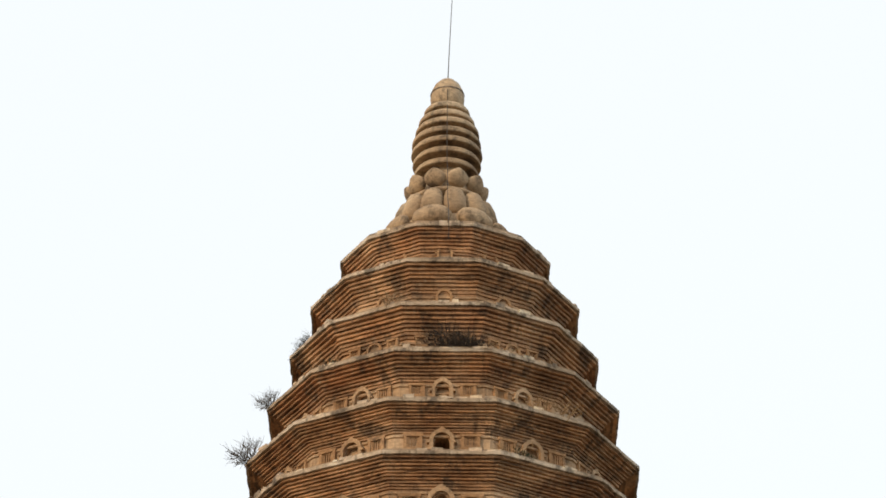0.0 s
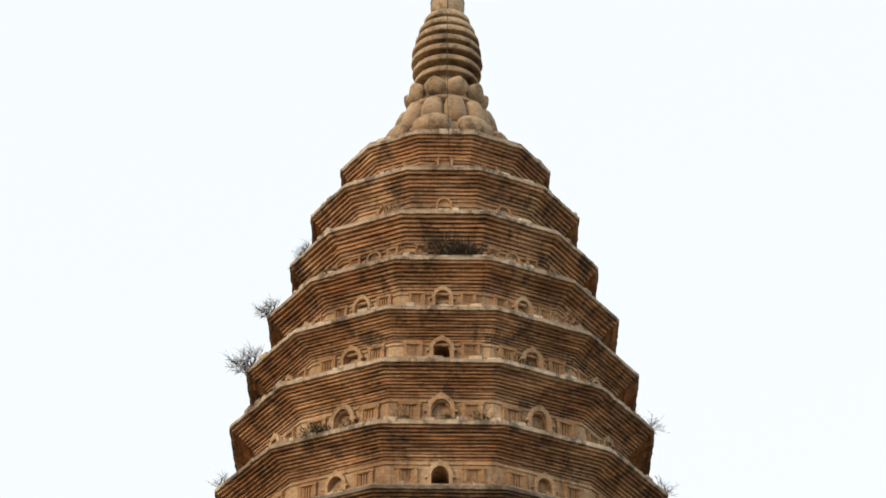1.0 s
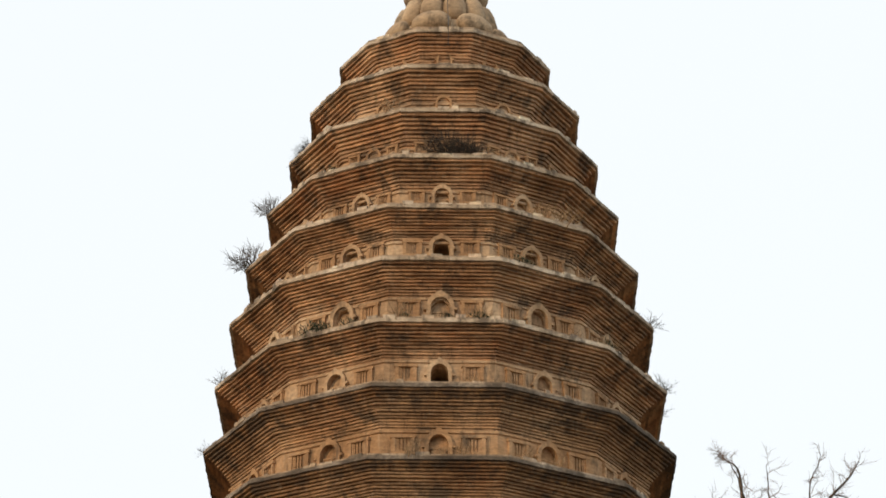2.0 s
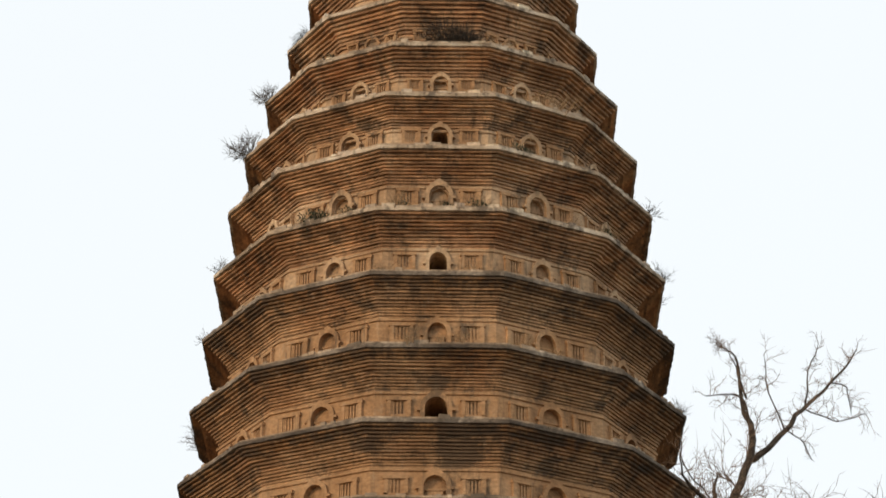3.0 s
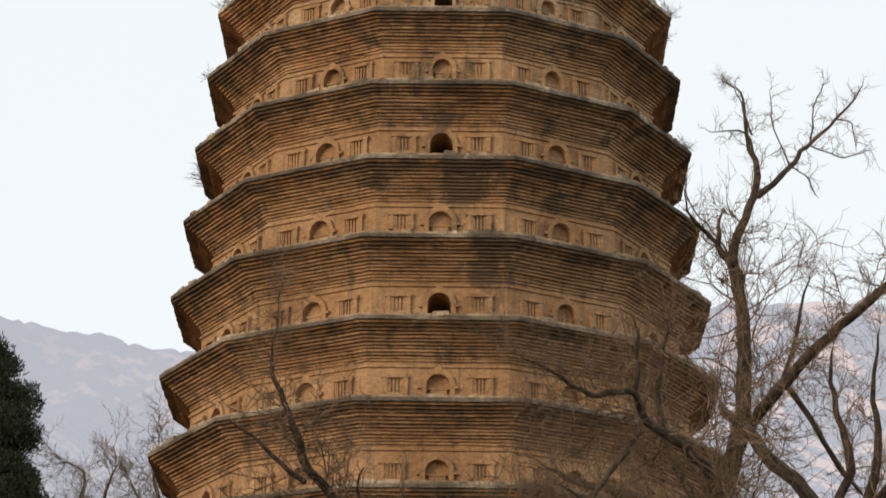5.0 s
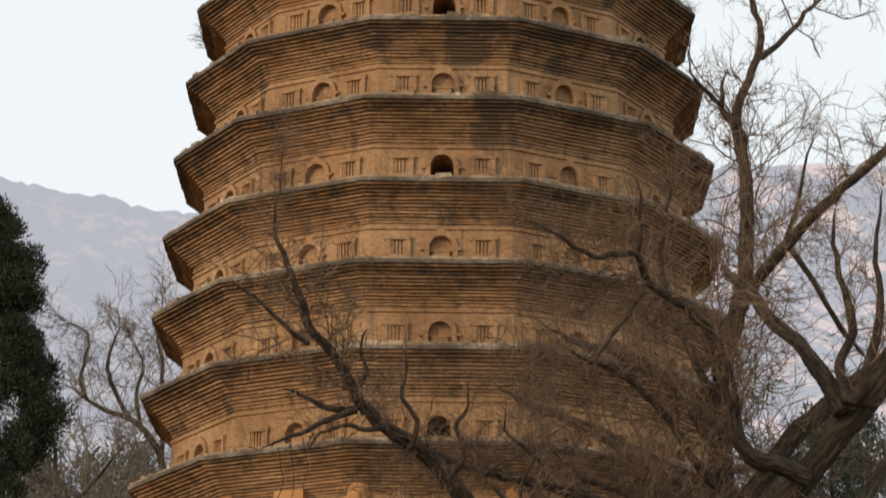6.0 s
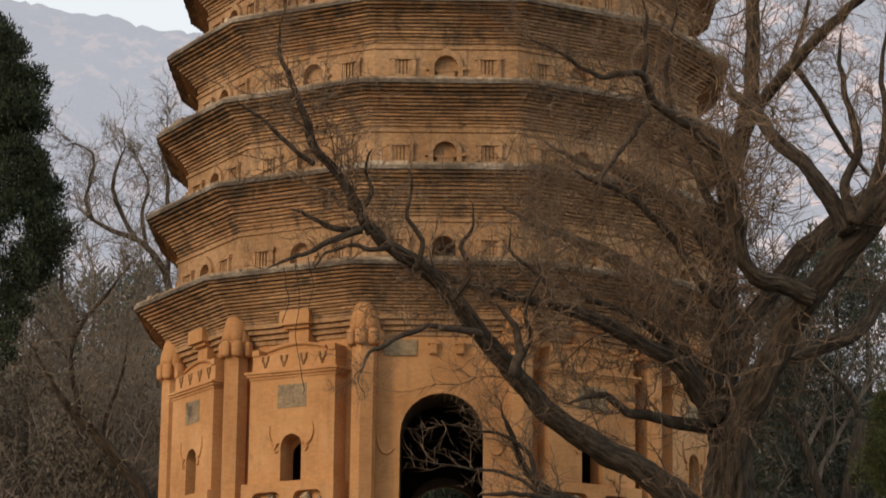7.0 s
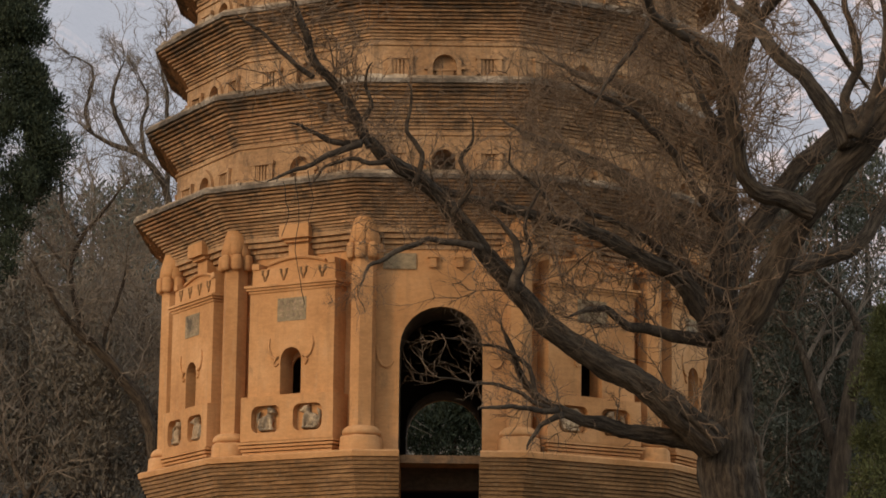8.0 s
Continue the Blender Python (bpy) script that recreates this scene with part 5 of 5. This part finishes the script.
on_eave(bush, "shrub", 13, -68, 0.2, 0.5, 60, "dark bare shrub rooted in a brick eave", "shrub", "shrubs on the eaves")
on_eave(bush, "shrub", 12, 3, 0.35, 1.0, 10, "dark tangled shrub before an upper niche", "shrub", "shrubs on the eaves")
on_eave(bush, "shrub", 12, 9, 0.3, 0.8, 10, "dark tangled shrub before an upper niche", "shrub", "shrubs on the eaves")
rg = random.Random(11)
for eave, angle in [(9, -10), (9, -2), (9, 4), (9, 10), (9, 14), (7, -6), (7, 1), (7, 6), (7, 20), (7, 24), (7, 28), (10, 18), (10, 22), (12, 20), (11, 30), (11, 38), (9, 48), (8, -12), (8, 8), (9, -38), (9, -30), (13, -20), (9, 36), (7, -32)]:
    on_eave(grass_a if rg.random() < 0.5 else grass_b, "dry_grass", eave, angle, rg.uniform(0.1, 0.3), rg.uniform(0.6, 1.2), rg.uniform(0, 25), "tuft of dry straw-coloured grass on a brick eave", "grass tuft", "grass tufts on the eaves")


# ---------------------------------------------------------------- further trees
def winter_tree(height, seed, lean=(0.0, 0.0), levels=4, name="winter_tree", label="bare grey-brown winter tree on the slope"):
    """A forked bare tree: trunk, each main bough, and a joined mass of twigs."""
    rg = random.Random(seed)
    tree = new(name)
    tagged(tree, label, "tree", "bare trees behind the pagoda")
    fine = Shape()

    def grow(p, d, length, rad, level, into):
        n = 6 if level > 1 else (4 if level else 1)
        pts, rr = [p.copy()], [rad]
        q = p.copy()
        kids = []
        for s in range(n):
            d = (d + Vector((rg.gauss(0, 0.13), rg.gauss(0, 0.13), rg.gauss(0.05, 0.12)))).normalized()
            q = q + d * (length / n)
            pts.append(q.copy())
            rr.append(rad * (1 - 0.62 * (s + 1) / n))
            if s >= 1 and level > 0:
                for _ in range(1 if level > 2 else 2):
                    e = Vector((rg.gauss(0, 1), rg.gauss(0, 1), rg.gauss(0.1, 0.7))).normalized()
                    kids.append((q.copy(), (d * 0.8 + e * 0.8).normalized(), length * rg.uniform(0.4, 0.68), rr[-1] * 0.62, level - 1))
        into.tube(pts, rr, 7 if rad > 0.05 else 3)
        return kids

    trunk = Shape()
    kids = grow(Vector((0, 0, -0.3)), Vector((lean[0], lean[1], 1)).normalized(), height * 0.5, height * 0.021, levels, trunk)
    part("trunk", trunk.mesh("trunk", BARK, True), tree)
    while kids:
        p, d, L, r, lev = kids.pop()
        if lev == levels - 1:
            sh = Shape()
            kids += grow(p, d, L, r, lev, sh)
            part("bough", sh.mesh("bough", BARK, True), tree)
        else:
            kids += grow(p, d, L, max(r, 0.013), lev, fine)
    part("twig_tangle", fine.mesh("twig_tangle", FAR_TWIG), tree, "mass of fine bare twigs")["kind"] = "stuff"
    return tree


kinds = [winter_tree(15, 31, (-0.35, 0)), winter_tree(16, 32, (0.15, 0)), winter_tree(14, 33, (-0.1, 0.1)), winter_tree(17, 34, (0.3, 0))]
spots = [(-8.6, 19, 1.1, 0), (-10.5, 15, 0.9, 40), (-12.0, 30, 1.15, 110), (-9.6, 34, 1.15, 200)]
wood = random.Random(5)
for row, y in enumerate((13, 19, 26, 34, 44, 58)):
    d = y + DIST
    for side, q in ((-1, 3), (1, 1)):
        for e in range(q):
            x = side * d * (0.088 + 0.09 * (e + wood.uniform(0.1, 0.9)) / q)
            spots.append((x, y + wood.uniform(-3, 3), wood.uniform(0.95, 1.2), wood.uniform(0, 360)))
spots += [(0.5, 40, 0.7, 30), (-3, 52, 0.8, 170)]
for i, (x, y, s, turn) in enumerate(spots):
    m = pose(x, y, ground_height(x, y), 0, 0, turn if i > 3 else 0) @ Matrix.Scale(s, 4)
    if i < 4:
        kinds[i].matrix_world = m
    else:
        c = copy_thing(kinds[i % 4], pose(x, y, ground_height(x, y), 0, 0, turn))
        c.scale = (s, s, s)


def leaf_spray(v, f, rg, c, k, leaves, size):
    for _ in range(leaves):
        d0 = Vector((rg.gauss(0, 1), rg.gauss(0, 1), rg.gauss(0, 1))).normalized()
        p = c + Vector((d0.x, d0.y, d0.z * 1.15)) * k * rg.random() ** 0.45
        d = (d0 * 0.8 + Vector((rg.gauss(0, 0.5), rg.gauss(0, 0.5), rg.gauss(0.7, 0.5)))).normalized() * size * rg.uniform(0.6, 1.5)
        w = d.cross(Vector((rg.gauss(0, 1), rg.gauss(0, 1), rg.gauss(0, 1)))).normalized() * size * 0.17
        n = len(v)
        v += [p - w * 0.4, p + d * 0.5 + w, p + d, p + d * 0.5 - w]
        f.append((n, n + 1, n + 2, n + 3))


def conifer(x, y, z0, z1, radius, seed, clumps, material, label, size=0.09, clump_r=0.3, leaves=70, lobes=None, name="conifer"):
    """An evergreen: a trunk and sprays of small leaves gathered in uneven clumps, about an axis or within given lobes."""
    g = ground_height(x, y)
    rg = random.Random(seed)
    tree = new(name)
    tree.matrix_world = pose(x, y, g)
    tagged(tree, label, "tree")
    v, f = [], []
    for _ in range(clumps):
        a = rg.uniform(0, 2 * math.pi)
        if lobes:
            lx, lz, lr = rg.choice(lobes)
            dd = Vector((rg.gauss(0, 1), rg.gauss(0, 1), rg.gauss(0, 1))).normalized() * lr * rg.random() ** 0.4
            c = Vector((lx, 0, lz - g)) + dd
        else:
            u = rg.random() ** 1.2
            r = radius * (0.15 + math.sin(math.pi * (0.12 + 0.88 * u)) ** 0.8) * math.sqrt(rg.random())
            c = Vector((r * math.cos(a), r * math.sin(a), z0 - g + (z1 - z0) * u))
        leaf_spray(v, f, rg, c, clump_r * rg.uniform(0.6, 1.3), leaves, size)
    part("trunk", Shape().tube([(0, 0, -0.3), (0.05, 0, (z1 - g) * 0.5), (0, 0, z1 - g - 0.5)], [0.22, 0.14, 0.03], 9).mesh("trunk", BARK, True), tree)
    part("crown", mesh_of("crown", v, f, material), tree)


conifer(-6.6, -11.7, 5.2, 11.1, 0.95, 41, 380, CYPRESS, "dark green cypress with dense clumped foliage", 0.06, 0.16, 230,
        [(-0.2, 10.8, 0.22), (-0.1, 10.45, 0.36), (0.08, 10.1, 0.42), (0.28, 9.75, 0.42), (0.38, 9.4, 0.42), (0.22, 9.2, 0.5), (0.4, 8.8, 0.42), (0.42, 8.45, 0.42), (0.55, 8.1, 0.45), (-0.02, 8.3, 0.5), (0.56, 7.6, 0.55), (0.9, 7.5, 0.33), (0.8, 7.15, 0.4), (0.46, 6.9, 0.6), (0.0, 7.3, 0.6), (0.2, 6.3, 0.45), (0.0, 5.8, 0.35), (-0.5, 8.5, 0.7), (-0.6, 7.2, 0.9)])
conifer(6.98, -8.0, -1.5, 6.1, 0.62, 42, 330, OLIVE, "olive-green cypress standing behind the bare tree", 0.07, 0.2, 200)
for q, (x, y, top, r) in enumerate(((8.2, 14, 12.6, 1.9), (9.4, 15, 13.8, 2.2), (10.6, 18, 14.4, 2.2))):
    conifer(x, y, 0.5, top, r, 50 + q, 300, EVERGREEN, "dusty evergreen behind the bare tree", 0.15, 0.42, 90)
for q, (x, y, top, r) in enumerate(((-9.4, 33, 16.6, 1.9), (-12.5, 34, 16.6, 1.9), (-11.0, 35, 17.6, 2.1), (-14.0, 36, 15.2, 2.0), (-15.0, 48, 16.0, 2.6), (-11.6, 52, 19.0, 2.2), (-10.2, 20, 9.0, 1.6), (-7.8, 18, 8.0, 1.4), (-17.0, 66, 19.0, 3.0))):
    conifer(x, y, 2.5, top, r, 60 + q, 240, HAZY_GREEN, "grey-green evergreen on the slope, haze put into its paler colour", 0.2, 0.6, 70)
# leaf masses added in place of bare twigs, paled for haze
BROWN_MASS = leafy("brown_mass_leaf", (0.1, 0.084, 0.064), (0.15, 0.125, 0.095), (0.2, 0.168, 0.128))
for q, (x, y, top, r) in enumerate(((-8.4, 13, 9.6, 1.3), (-10.0, 15, 10.8, 1.5), (-9.2, 19, 11.4, 1.4), (-11.2, 20, 11.0, 1.5), (-7.6, 12, 7.8, 1.0))):
    conifer(x, y, 1.0, top, r, 80 + q, 150, BROWN_MASS, "added grey-brown leaf mass standing in for bare twigs on the slope", 0.15, 0.5, 70, name="fill_tree")
conifer(0.3, 24, 1.0, 9.5, 2.4, 46, 520, CYPRESS, "green evergreen seen through the doorways", 0.15, 0.55, 110)


# moss cushions on the eaves
mv, mf = [], []
leaf_spray(mv, mf, random.Random(91), Vector((0, 0, 0.05)), 0.14, 160, 0.06)
leaf_spray(mv, mf, random.Random(92), Vector((0.16, 0, 0.03)), 0.1, 100, 0.06)
moss = mesh_of("moss_cushion", mv, mf, CYPRESS)
for eave, angle, scale in ((9, -35, 1.3), (9, -32, 1.1), (9, -24, 0.9), (9, -9, 0.7), (9, 1, 0.8), (9, 9, 1.0), (10, 20, 1.0), (10, 23, 0.8), (1, -3, 0.6), (9, 45, 0.8), (12, -40, 0.8)):
    on_eave(moss, "moss_cushion", eave, angle, 0.12, scale, 0, "small dark green moss cushion on a brick eave", "moss", "moss on the eaves")


# ---------------------------------------------------------------- temple hall roof beside the slope
TILE = masonry("grey_roof_tile", (0.13, 0.125, 0.115), (0.2, 0.19, 0.17), (0.08, 0.075, 0.07))
HALLWALL = masonry("dull_red_wall", (0.22, 0.12, 0.08), (0.28, 0.16, 0.11), (0.16, 0.08, 0.05))
hx0, hx1, hy, hz = -15.0, -6.55, 13.0, 5.1
hg = ground_height(-10, hy)
hall = new("temple_hall")
hall.matrix_world = pose(0, hy, hg)
tagged(hall, "low temple hall with a grey tiled roof under the trees", "building")
part("wall", Shape().box(hx0 + 0.6, hx1 - 0.6, -2.0, 2.0, 0, hz - hg - 1.5).mesh("wall", HALLWALL), hall)
sh = Shape()
sh.add([(hx0, -2.8, hz - hg - 1.7), (hx1, -2.8, hz - hg - 1.7), (hx1, 0, hz - hg), (hx0, 0, hz - hg), (hx0, 2.8, hz - hg - 1.7), (hx1, 2.8, hz - hg - 1.7)], [(0, 1, 2, 3), (3, 2, 5, 4), (0, 3, 4), (1, 5, 2)])
part("roof", sh.mesh("roof", TILE), hall)
part("ridge", Shape().box(hx0, hx1, -0.12, 0.12, hz - hg - 0.05, hz - hg + 0.22).mesh("ridge", TILE), hall)
tile = Shape().tube([(0, -2.85, hz - hg - 1.66), (0, -1.4, hz - hg - 0.82), (0, 0, hz - hg + 0.04)], [0.07] * 3, 8).mesh("cover_tile", TILE, True)
for q in range(34):
    part("cover_tile", tile, hall, m=Matrix.Translation((hx0 + 0.12 + q * 0.25, 0, 0)))
